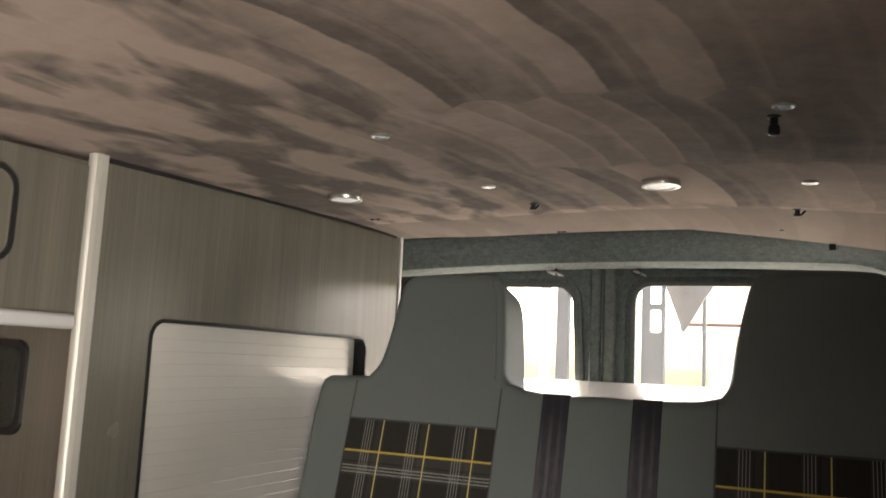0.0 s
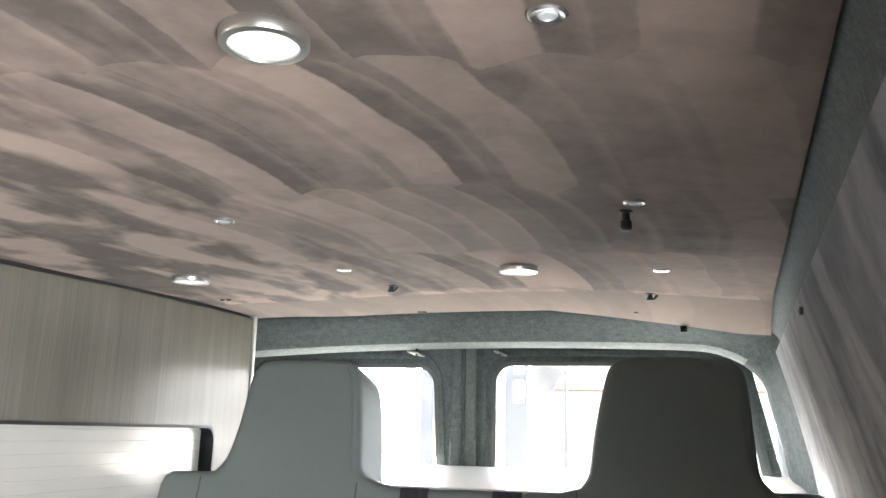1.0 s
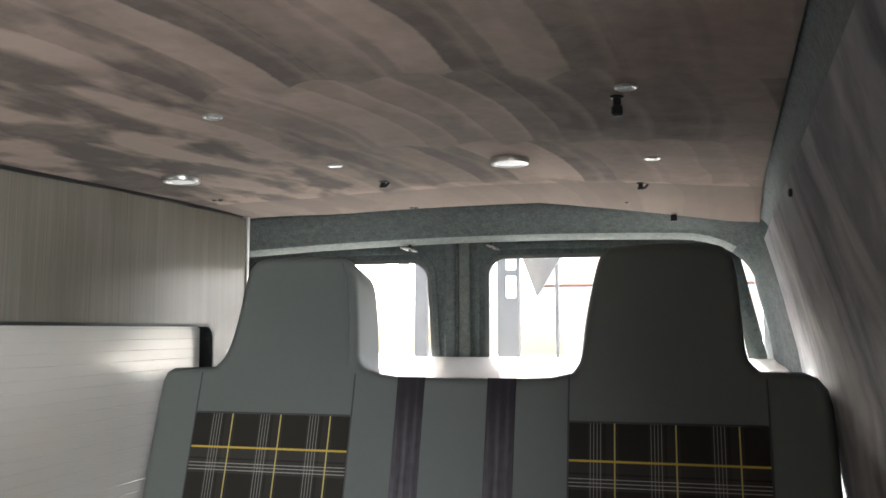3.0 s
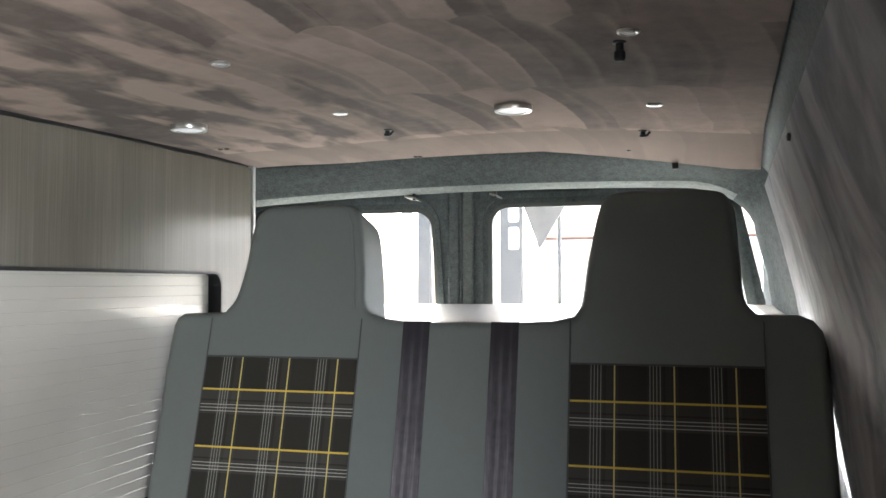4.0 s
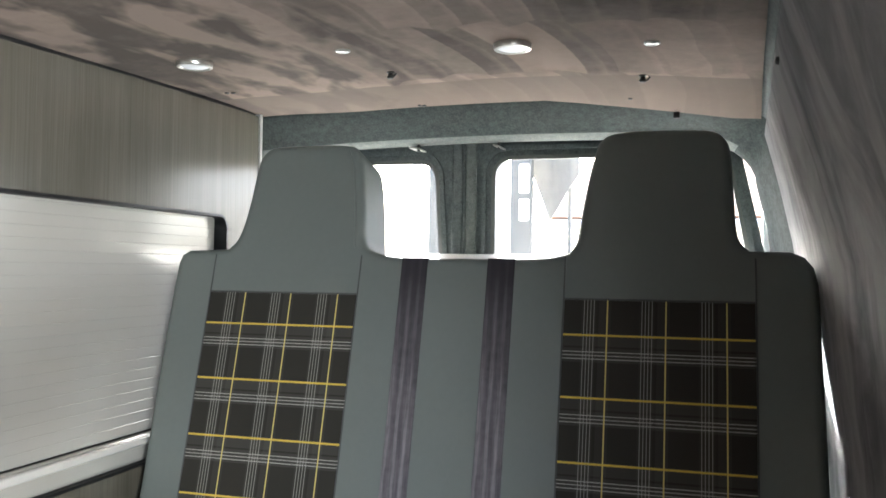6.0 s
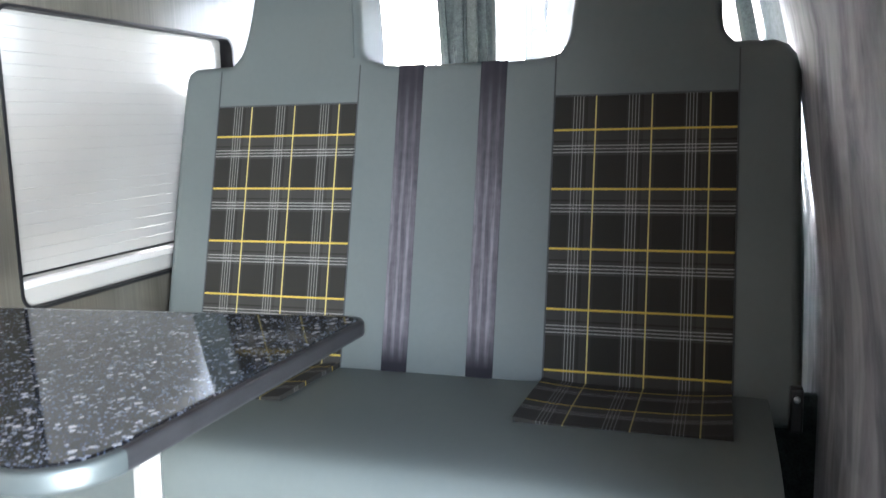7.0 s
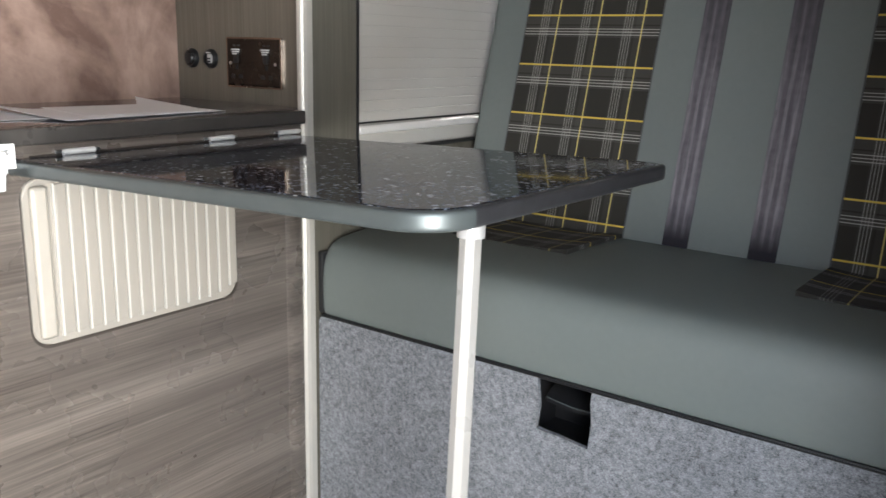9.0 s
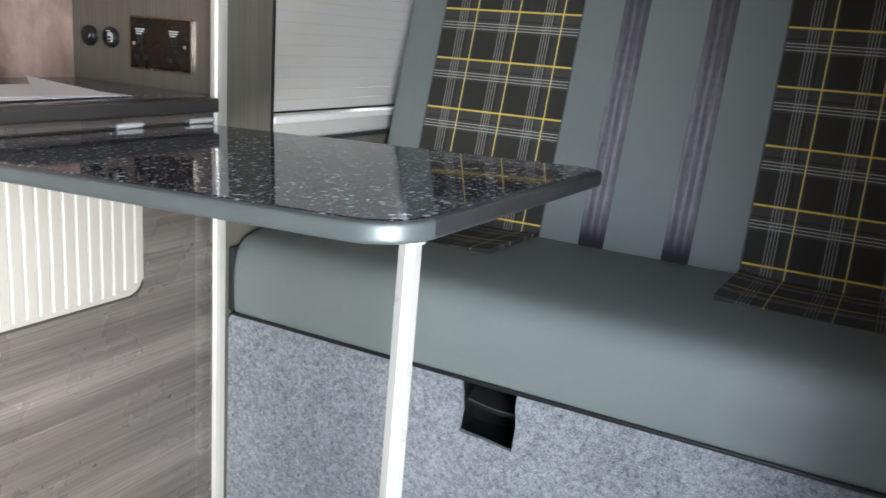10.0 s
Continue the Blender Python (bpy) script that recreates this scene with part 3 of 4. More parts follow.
solo("wall_right_jamb", jamb(), M_BASECARPET, "light grey carpet-wrapped jamb of the sliding door", "wall", "structure", smooth=60)
# unseen walls, added to keep light off the bench's right end and front
solo("wall_right_front", boxed((-0.02, -2.2, FLOOR), (0.28, -0.94, 1.33)), M_CARPET, "unseen carpet-lined cab wall added to block door light", "wall", "structure")
solo("wall_front", boxed((-1.53, -2.25, FLOOR), (0.12, -2.2, 1.40)), M_CARPET, "unseen dark bulkhead added to shut out light from the front", "wall", "structure")


def van_body():
    """Plain unseen skin added to stop light leaks; closes the van above and round the lining, open at the sliding door
    and the rear doors.
    """
    v = thing("van_body", (-0.63, 0.0, FLOOR), "unseen white outer skin added to keep stray light out", "van body", kind="structure")
    part("roof", boxed((-1.60, -2.32, 1.43), (0.32, 2.20, 1.47), 0.015), M_PAINT, v)
    part("side_panel", boxed((-1.60, -2.30, -0.25), (-1.57, 2.18, 1.43)), M_PAINT, v)
    part("side_panel", boxed((0.29, 0.10, -0.25), (0.32, 2.18, 1.43)), M_PAINT, v)
    part("side_panel", boxed((0.29, -2.30, -0.25), (0.32, -0.94, 1.43)), M_PAINT, v)
    part("door_header", boxed((0.29, -0.94, 1.31), (0.32, 0.10, 1.43)), M_PAINT, v)
    part("front_panel", boxed((-1.57, -2.32, -0.25), (0.29, -2.29, 1.43)), M_PAINT, v)
    part("rear_header", boxed((-1.57, 2.155, 1.317), (0.29, 2.185, 1.43)), M_PAINT, v)
    part("rear_pillar", boxed((-1.57, 2.155, -0.25), (-1.402, 2.185, 1.317)), M_PAINT, v)
    part("rear_pillar", boxed((0.125, 2.155, -0.25), (0.29, 2.185, 1.317)), M_PAINT, v)
    return v


van_body()


# ---------------------------------------------------------------- rear end: carpeted frame, doors, bed board
def rear_frame():
    """Carpeted roll that runs along the roof's end and down the door pillar."""
    rows = []
    n_top, n_bend, n_side = 26, 8, 12
    for i in range(n_top + 1):
        x = -1.50 + 1.44 * i / n_top
        rows.append((Vector((x, REAR - 0.004, zc(x, REAR - 0.004) + 0.002)), Vector((x, 2.065, 1.302 - 0.022 * ((x + 0.45) / 0.7) ** 2))))
    for i in range(1, n_bend + 1):
        s = i / n_bend
        a = radians(90 * s)
        if s < 0.5:
            x = -0.06 + (xr(REAR) - 0.006 + 0.06) * s * 2
            outer = Vector((x, REAR - 0.004, zc(x, REAR - 0.004) + 0.002))
        else:
            outer = cove(s * 2 - 1, REAR - 0.015) + Vector((0.004, 0, 0.003))
        inner = Vector((-0.06 + 0.164 * math.sin(a), 2.065, 1.185 + 0.110 * math.cos(a)))
        rows.append((outer, inner))
    for i in range(1, n_side + 1):
        z = 1.245 * (1 - i / n_side)
        zi = 1.185 * (1 - i / n_side)
        rows.append((Vector((xw(1.89, z) + 0.01, REAR - 0.03, z)), Vector((0.104 + 0.03 * min(1.0, (1.185 - zi) / 0.15) + 0.02 * min(1.0, (1.185 - zi) / 0.6), 2.065, zi))))
    bm = bmesh.new()
    grid = []
    for o, i in rows:
        d = i - o
        back = Vector((i.x - o.x, 0, i.z - o.z)).normalized()
        lip = i - back * 0.015 + Vector((0, -0.048, 0))
        line = [o - back * 0.10 + Vector((0, 0.02, 0)), o, o.lerp(lip, 0.12) - Vector((0, 0.004, 0)), o.lerp(lip, 0.5), o.lerp(lip, 0.9), lip + Vector((0, -0.001, 0)) + back * 0.001, i - back * 0.010 + Vector((0, -0.042, 0)), i - back * 0.004 + Vector((0, -0.026, 0)),
                i - back * 0.001 + Vector((0, -0.006, 0)), i + Vector((0, 0.012, 0)), i - back * 0.008 + Vector((0, 0.022, 0)), i - back * 0.012 + Vector((0, 0.07, 0))]
        grid.append([bm.verts.new(p) for p in line])
    for r, (a, b) in enumerate(zip(grid, grid[1:])):
        for k in range(len(a) - 1):
            f = bm.faces.new((a[k], a[k + 1], b[k + 1], b[k]))
            # lip faces along the top take the carpet with light painted in
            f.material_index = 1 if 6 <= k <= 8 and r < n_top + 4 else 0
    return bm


solo("trim_rear_frame", rear_frame(), (M_CARPET, M_LITEDGE), "grey carpeted roll framing the rear doors", "carpet trim", "structure", smooth=60)


def rear_door(name, x0, x1, hole, hinge_left, slant=0.0):
    door = thing(name, ((x0 + x1) / 2, 2.11, 0), "grey carpet-lined rear van door with a rounded window", "van door", kind="structure")
    def lean(loop):
        return [(u - 0.18 * (v - 1.03) * max(0.0, (u + 0.30) / 0.38) if slant else u - 0.05 * (v - 1.12) * max(0.0, (u + 0.80) / 0.14), v) for u, v in loop]
    part("door_panel", plate([(x0, FLOOR), (x1, FLOOR), (x1, 1.03), (x1 - slant, 1.315), (x0, 1.315)], [lean(round_rect(*hole, 0.05, 8))], on_y(2.14), 0.0, 0.035), M_TRIM, door)
    part("window_seal", ring(lean(round_rect(hole[0] - 0.002, hole[1] + 0.002, hole[2] - 0.002, hole[3] + 0.002, 0.052, 8)), on_y(2.105), -0.004, 0.005, 0.010), M_SEAL, door, "rubber window seal with window glare in its grey")
    part("raised_border", ring(lean(round_rect(hole[0] - 0.028, hole[1] + 0.014, hole[2] - 0.03, hole[3] + 0.028, 0.07, 8)), on_y(2.105), -0.003, 0.006, 0.012), M_TRIM, door)
    pane = part("window_pane", boxed((hole[0] - 0.004, 2.126, hole[2] - 0.004), (hole[1] + 0.004, 2.130, hole[3] + 0.004)), M_GLASS, door, "clear glass pane")
    pane.visible_shadow = False
    edge = x1 if hinge_left else x0
    s = -1 if hinge_left else 1
    # right door's fold takes the lightened carpet for the light on its edge
    part("edge_fold", boxed((min(edge, edge + s * 0.028), 2.094, 0.0), (max(edge, edge + s * 0.028), 2.105, 1.31), 0.005), M_TRIM if hinge_left else M_LITEDGE, door)
    return door


rear_door("door_1", -1.40, -0.596, (-1.16, -0.656, 0.90, 1.264), True)
rear_door("door_2", -0.588, 0.125, (-0.520, 0.092, 0.90, 1.270), False, 0.063)
solo("door_gap_seal", boxed((-0.5955, 2.0965, 0.0), (-0.5885, 2.118, 1.31), 0.002), M_TRIM, "black rubber seal between the rear doors", "door seal", "structure")


def latch(x, w, name_label):
    s = thing("latch_striker", (x, 2.06, 1.29), name_label, "door latch")
    part("plate", sheet(lambda u, t: (x - w + 2 * w * u + 0.012 * t, 2.050 + 0.022 * t, 1.291 - 0.006 * t - 0.004 * u), (0, 0.5, 1), (0, 0.5, 1), (0, 0, 0.004)), M_RIM, s, "bright steel plate")
    part("bolt", boxed((x + w * 0.5, 2.052, 1.283), (x + w * 0.9, 2.072, 1.300), 0.002), M_BLACK, s, "dark bolt")
    return s


latch(-0.712, 0.014, "grey metal latch striker under the carpeted rear frame")
latch(-0.500, 0.008, "small grey latch striker under the carpeted rear frame")
bed = thing("bed_board", (-0.45, 1.85, 0.95), "pale upholstered bed board lying behind the bench", "bed board")
part("board", sheet(lambda x, t: (x, 1.93 + 0.135 * t, 0.982 + 0.042 * t ** 0.8), steps(-1.04, 0.166, 10), steps(0, 1, 8), (0, 0, -0.03)), M_BOARD, bed)
part("support", boxed((-1.0, 1.96, FLOOR), (0.10, 2.05, 0.955)), M_CARPET, bed, "carpeted support under the board")


# ---------------------------------------------------------------- side panel with tambour, post, kitchen
panel = thing("side_cabinet", (-1.07, 1.40, 0), "dark grey wood-grain cabinet beside the bench with a shutter", "cabinet")
HOLE = (1.052, 1.745, 0.598, 1.102)
part("front_panel", plate([(0.934, FLOOR), (1.885, FLOOR), (1.885, zc(-1.06, 1.885) - 0.007), (1.4, zc(-1.06, 1.4) - 0.009), (0.934, zc(-1.06, 0.934) - 0.012)], [round_rect(*HOLE, 0.032, 8)], on_x(-1.078), 0.0, 0.018), M_WOOD_V, panel)
part("shutter_trim", ring(round_rect(HOLE[0] - 0.001, HOLE[1] + 0.001, HOLE[2] - 0.001, HOLE[3] + 0.001, 0.033, 8), on_x(-1.0605), -0.03, 0.003, 0.006), M_RUBBER, panel, "black edging round the shutter opening")
part("back_lining", boxed((-1.46, 1.0, 0.55), (-1.115, 1.80, 1.16)), M_BLACK, panel)
part("end_trim", boxed((-1.080, 1.885, FLOOR), (-1.056, 1.899, zc(-1.06, 1.89)), 0.003), M_SATIN, panel, "pale edge strip")
# black strip stands in for the shadow line along the ceiling joint
part("top_shade", sheet(lambda y, t: (-1.068, y, zc(-1.068, y) - 0.016 + 0.022 * t), steps(0.94, 1.882, 12), (0, 1), (-0.01, 0, 0)), M_BLACK, panel, "black strip put in for the shadow under the ceiling cloth")
shutter = part("tambour_shutter", boxed((-1.104, 1.03, 0.60), (-1.092, 1.722, 1.12), 0.002), M_BLACK, panel, "closed silver roller shutter with horizontal slats")
part("handle_rail", boxed((-1.092, 1.056, 0.602), (-1.066, 1.738, 0.654), 0.009, 3), M_TAMBOUR, shutter, "silver bottom rail")
part("rail_lip", boxed((-1.068, 1.058, 0.636), (-1.057, 1.737, 0.652), 0.0045, 3), M_RAIL, shutter, "bright finger lip of the rail")
slat_me = mesh_of("slat", boxed((-0.004, -0.342, -0.01032), (0.004, 0.342, 0.01032), 0.0005, 1), M_TAMBOUR, 0)
for i in range(22):
    s = new("slat", slat_me)
    s.parent = shutter
    s.location = Vector((-1.086, 1.386, 0.6675 + i * 0.0207)) - spot(shutter)

post = thing("corner_post", (-1.064, 0.922, 0), "bright aluminium corner post between worktop and cabinet", "corner trim")
pp = [(0.006, 0.0), (0.020, 0.0), (0.020, 0.004), (0.0195, 0.012), (0.017, 0.019), (0.014, 0.0230), (0.010, 0.0246), (0.006, 0.0248)]
part("profile", prism([(-1.078 + a, 0.909 + (0.025 - b)) for a, b in pp], lambda u, v, w: (u, v, w), FLOOR, zc(-1.06, 0.92) - 0.001), M_POST, post)

kitchen = thing("kitchen_unit", (-1.26, 0.3, 0), "grey wood-grain kitchen base unit with a small shutter", "kitchen cabinet")
part("body", boxed((-1.468, -0.60, FLOOR), (-1.066, 0.909, 0.668), 0.002), M_WOOD_H, kitchen)
cup = part("cupboard_shutter", prism(round_rect(0.392, 0.748, 0.385, 0.622, 0.026, 6), on_x(-1.066), 0.0, 0.006, 0.003), M_CREAM, kitchen, "cream roller shutter with upright slats")
# brown ring painted in for the soft shadow below and right of the shutter
part("shutter_shadow_gap", ring(round_rect(0.391, 0.753, 0.379, 0.622, 0.028, 6), on_x(-1.066), 0.0, 0.003, 0.004), M_BROWNEDGE, kitchen, "dark brown shadow and edge strip")
cs_me = mesh_of("slat", boxed((-0.002, -0.0086, -0.108), (0.003, 0.0086, 0.108), 0.002, 2), M_CREAM)
cl_me = mesh_of("slat_joint", boxed((-0.001, -0.0012, -0.1095), (0.004, 0.0012, 0.1095)), M_CREAMLINE)
for i in range(15):
    y = 0.434 + i * 0.0212
    s = new("slat", cs_me)
    s.parent = cup
    s.location = Vector((-1.060, y + 0.0106, 0.5035)) - spot(cup)
    if y + 0.0106 > 0.738:
        s.location.y -= 0.002
    j = new("slat_joint", cl_me)
    j.parent = cup
    j.location = Vector((-1.0595, y, 0.5035)) - spot(cup)
    if i > 12:
        s.scale.z = j.scale.z = (0.965, 0.90)[i - 13]
part("grip_slat", boxed((-1.0605, 0.400, 0.396), (-1.0515, 0.425, 0.611), 0.006, 3), M_GRIP, cup, "pale grip slat")

# bow added to the shape so a soft upright highlight falls here
part("end_board", sheet(lambda t, z: (-1.067 + 0.0050 * math.sin(math.pi * t) ** 0.8, 0.866 + 0.0465 * t, z), steps(0, 1, 14), (FLOOR, 0.2, 0.45, 0.666), (-0.004, 0, 0)), M_WOOD_H, kitchen, "glossy wood-grain end board, bowed to catch a soft highlight", smooth=80)

worktop = thing("worktop", (-1.26, 0.3, 0.68), "dark speckled kitchen worktop", "worktop")
part("slab", boxed((-1.468, -0.60, 0.668), (-1.080, 0.952, 0.690), 0.001), M_SPECK, worktop)
part("front_edge", boxed((-1.082, -0.60, 0.667), (-1.048, 0.906, 0.6905), 0.003), M_DARKEDGE, worktop, "dark rounded front edge")

part_wall = thing("partition", (-1.26, 0.96, 0.69), "grey wood-grain partition panel at the end of the worktop", "partition panel")
part("board", boxed((-1.469, 0.953, 0.690), (-1.079, 0.970, zc(-1.3, 0.95))), M_WOOD_V, part_wall)
rec = part("control_panel", prism(round_rect(-1.43, -1.205, 0.912, 1.058, 0.022, 6), on_y(0.953), 0.0, 0.006, 0.002), M_BLACK, part_wall, "dark rounded control panel")
part("glass_front", prism(round_rect(-1.418, -1.217, 0.924, 1.046, 0.014, 6), on_y(0.947), 0.0, 0.002, 0.001), plain("dark display glass", (0.02, 0.025, 0.022), 0.12), rec)

locker = thing("overhead_locker", (-1.26, 0.3, 1.09), "grey wood-grain overhead locker under the ceiling", "locker")
part("body", boxed((-1.468, -0.60, 1.092), (-1.066, 0.907, 1.318), 0.002), M_WOOD_V, locker)
part("top_filler", sheet(lambda y, t: (-1.070, y, 1.316 + t * (zc(-1.07, y) - 1.329)), steps(-0.6, 0.907, 8), (0, 1), (-0.012, 0, 0)), M_WOOD_V, locker)
ldoor = part("locker_door", prism(round_rect(0.286, 0.786, 1.158, 1.284, 0.03, 6), on_x(-1.066), 0.0, 0.004, 0.001), M_WOOD_V, locker)
part("door_edging", ring(round_rect(0.283, 0.789, 1.155, 1.287, 0.033, 6), on_x(-1.066), 0.0, 0.007, 0.007), M_RUBBER, ldoor, "black edging")
part("bottom_trim", boxed((-1.074, -0.60, 1.076), (-1.056, 0.902, 1.098), 0.006, 3), M_SATIN, locker, "silver bottom edge trim")


def socket():
    s = thing("double_socket", (-1.231, 0.95, 0.768), "polished dark bronze double wall socket on the partition", "wall socket")
    part("plate", prism(round_rect(-1.305, -1.157, 0.723, 0.812, 0.003, 3), on_y(0.953), 0.0, 0.007, 0.003, 2), M_NICKEL, s)
    part("plate_rim", ring(round_rect(-1.308, -1.154, 0.720, 0.815, 0.004, 3), on_y(0.953), 0.0, 0.0055, 0.0030), M_COPPER, s, "bright bevelled rim")
    for cx in (-1.276, -1.192):
        sw = part("switch", boxed((cx - 0.006, 0.941, 0.766), (cx + 0.006, 0.947, 0.792), 0.002), M_BLACK, s)
        for k in range(3):
            part("switch_mark", boxed((cx - 0.0085 + 0.0014 * k, 0.9390, 0.7905 - 0.0040 * k), (cx + 0.0085 - 0.0014 * k, 0.9465, 0.7930 - 0.0040 * k), 0.0005), M_WHITE, sw, "pale marking")
        for dx in (-0.006, 0.006):
            part("lettering_bar", boxed((cx + dx - 0.0035, 0.9452, 0.7975), (cx + dx + 0.0035, 0.9465, 0.8015)), M_BLACK, s)
        part("pin_hole", boxed((cx - 0.003, 0.9445, 0.754), (cx + 0.003, 0.9465, 0.764)), M_BLACK, s)
        for dx in (-0.011, 0.011):
            part("pin_hole", boxed((cx + dx - 0.0045, 0.9445, 0.737), (cx + dx + 0.0045, 0.9465, 0.745)), M_BLACK, s)
    for sx in (-1.2945, -1.168):
        bm = lathe([(0.0, 0.0), (0.0032, 0.0), (0.0032, 0.0012), (0.0, 0.002)], 12)
        bmesh.ops.rotate(bm, verts=bm.verts, matrix=Matrix.Rotation(radians(90), 3, 'X'))
        bmesh.ops.translate(bm, verts=bm.verts, vec=(sx, 0.946, 0.766))
        part("screw", bm, M_CHROME, s, "bright fixing screw")
    return s


socket()


def round_outlet(x, z, label, usb):
    s = thing("round_outlet", (x, 0.953, z), label, "power outlet")

    def turned(profile):
        bm = lathe(profile, 28)
        bmesh.ops.rotate(bm, verts=bm.verts, matrix=Matrix.Rotation(radians(90), 3, 'X'))
        bmesh.ops.translate(bm, verts=bm.verts, vec=(x, 0.953, z))
        return bm
    part("bezel", turned([(0.019, 0.0), (0.019, 0.005), (0.0165, 0.009), (0.0135, 0.009), (0.0135, 0.003), (0.0, 0.003)]), M_BLACK, s)
    if usb:
        part("usb_insert", boxed((x - 0.007, 0.946, z - 0.009), (x + 0.007, 0.950, z + 0.009), 0.002), M_SATIN, s, "pale twin charging insert")
        for dz in (-0.0055, 0.0005):
            part("usb_port", boxed((x - 0.0055, 0.9425, z + dz - 0.0016), (x + 0.0055, 0.9445, z + dz + 0.0016)), M_BLACK, s)
        part("label_bar", boxed((x - 0.006, 0.9435, z + 0.0105), (x + 0.006, 0.9445, z + 0.0125)), M_WHITE, s)
    else:
        part("cap", turned([(0.012, 0.003), (0.0125, 0.010), (0.010, 0.013), (0.0, 0.013)]), M_BLACK, s, "black dust cap")
    return s


round_outlet(-1.419, 0.772, "black round twelve volt outlet with its cap shut", False)
round_outlet(-1.360, 0.772, "black round charging outlet with pale ports", True)


def paper(corner, along, across, shape, label, fold=0.0):
    """A thin sheet from one corner, lifted by shape(u, v)."""
    def f(u, v):
        depth = u * (1 - fold * min(1.0, v / 0.22))
        x, y = (corner[i] + across[i] * depth + along[i] * v for i in (0, 1))
        return (x, y, corner[2] + 0.0003 * (1 + math.sin(6 * u + 4 * v)) + shape(u, v))
    return solo("paper_sheet", sheet(f, steps(0, 1, 20), steps(0, 1, 30), (0, 0, 0.0005)), M_PAPER, label, "paper", group="papers on the worktop")


def curled_end(u, v):
    return 0.014 * max(0.0, (0.30 - v) / 0.30) ** 1.6 * u ** 1.5


paper((-1.168, 0.195, 0.6906), (0.014, 0.297), (-0.210, 0.012), lambda u, v: 0.003 * max(0.0, (u - 0.7) / 0.3) ** 2, "white sheet of paper lying flat on the worktop")
paper((-1.095, 0.486, 0.6914), (-0.020, 0.296), (-0.209, -0.016), curled_end, "white sheet of paper with a curled end on the worktop")
paper((-1.104, 0.748, 0.6924), (-0.034, -0.207), (-0.292, 0.050), lambda u, v: 0.007 * u * max(0.0, 1.0 - v / 0.22), "folded white sheet of paper lying askew on another sheet", 0.36)


# ---------------------------------------------------------------- folding table
def tab(u, v, w):
    """On the table's slightly rising top."""
    far = 0.013 * (v - 0.40) / 0.486 * max(0.0, (u + 0.80) / 0.42)
    near = 0.016 * max(0.0, (-0.376 - u) / 0.7) * (1 - (v - 0.40) / 0.486)
    return (u + far, v - near, 0.648 + (u + 1.09) * 0.027 + w)


table = thing("folding_table", (-0.50, 0.62, 0), "black speckled fold-down table on a single white leg", "table")
TOP = round_rect(-1.085, -0.376, 0.400, 0.886, (0.030, 0.008, 0.008, 0.052), 10)
part("tabletop", pillow(TOP, tab, [(0.009, -0.0197), (0.008, -0.0185), (0.008, -0.004), (0.0048, -0.0006), (0.006, 0.0), (0.010, 0.0)]), M_SPECK, table)
BAND = ((0.0035, 0.0), (0.0005, 0.025), (-0.0018, 0.07), (-0.0030, 0.14), (-0.0035, 0.26), (-0.0036, 0.5), (-0.0035, 0.74), (-0.0030, 0.86), (-0.0018, 0.93), (0.0005, 0.975), (0.0035, 1.0))


def edge_band(first, last, material, label):
    """Flat-faced band with rounded lips along a stretch of the top's outline."""
    loops = [inset_loop(TOP, d) for d, h in BAND]
    return part("edge_band", sheet(lambda i, k: tab(*loops[k][i % len(TOP)], -0.0208 + 0.0204 * BAND[k][1]), list(range(first, last)), list(range(len(BAND)))), material, table, label, smooth=80)


# one band in two tones, light painted on the near side, shade on the right
edge_band(10, 44, M_EDGE, "glossy edge band, lit tone")
edge_band(43, 55, M_TABLEEDGE, "scuffed edge band darkened for shade")
a, b = Vector((-0.5075, 0.646, 0.632)), Vector((-0.4883, 0.5895, FLOOR + 0.004))
leg = part("leg", tube([a, a.lerp(b, 0.5), b], 0.0142, 8), M_LEG, table, "white steel leg")
part("collar", tube([a.lerp(b, -0.005), a.lerp(b, 0.062)], 0.0172, 12), M_SATIN, leg, "pale plastic collar")
part("foot", tube([a.lerp(b, 0.985), b + Vector((0, 0, -0.004))], 0.017, 12), M_BLACK, leg, "black foot cap")
part("leg_bracket", boxed((-0.565, 0.610, 0.629), (-0.455, 0.682, 0.637), 0.003), M_WHITE, table, "white leg bracket")
for y in (0.480, 0.729, 0.877):
    h = part("hinge", tube([(-1.0625, y - 0.024, 0.6530), (-1.0625, y + 0.024, 0.6535)], 0.0042, 10), M_WHITE, table, "white hinge knuckle")
    part("hinge_pin", tube([(-1.0625, y - 0.034, 0.6540), (-1.0625, y - 0.024, 0.6540)], 0.0022, 8), M_CHROME, h)
    part("hinge_pin", tube([(-1.0625, y + 0.024, 0.6540), (-1.0625, y + 0.031, 0.6540)], 0.0022, 8), M_CHROME, h)
part("hinge_strip", boxed((-1.0655, 0.41, 0.6490), (-1.0635, 0.885, 0.6518), 0.0006), M_BROWNEDGE, table, "thin metal strip along the hinge line")
lock = thing("table_catch", (-1.05, 0.352, 0.64), "white plastic table catch on the cabinet front", "catch")
part("catch_body", plate([(0.324, 0.640), (0.381, 0.640), (0.381, 0.672), (0.324, 0.673)], [[(0.336 + 0.004 * math.cos(a), 0.663 + 0.004 * math.sin(a)) for a in steps(0, 5.6, 9)], [(0.371 + 0.004 * math.cos(a), 0.662 + 0.004 * math.sin(a)) for a in steps(0, 5.6, 9)]], on_x(-1.066), 0.0, 0.022), M_WHITE, lock)
part("catch_tongue", boxed((-1.046, 0.345, 0.634), (-1.036, 0.367, 0.664), 0.003), M_WHITE, lock)
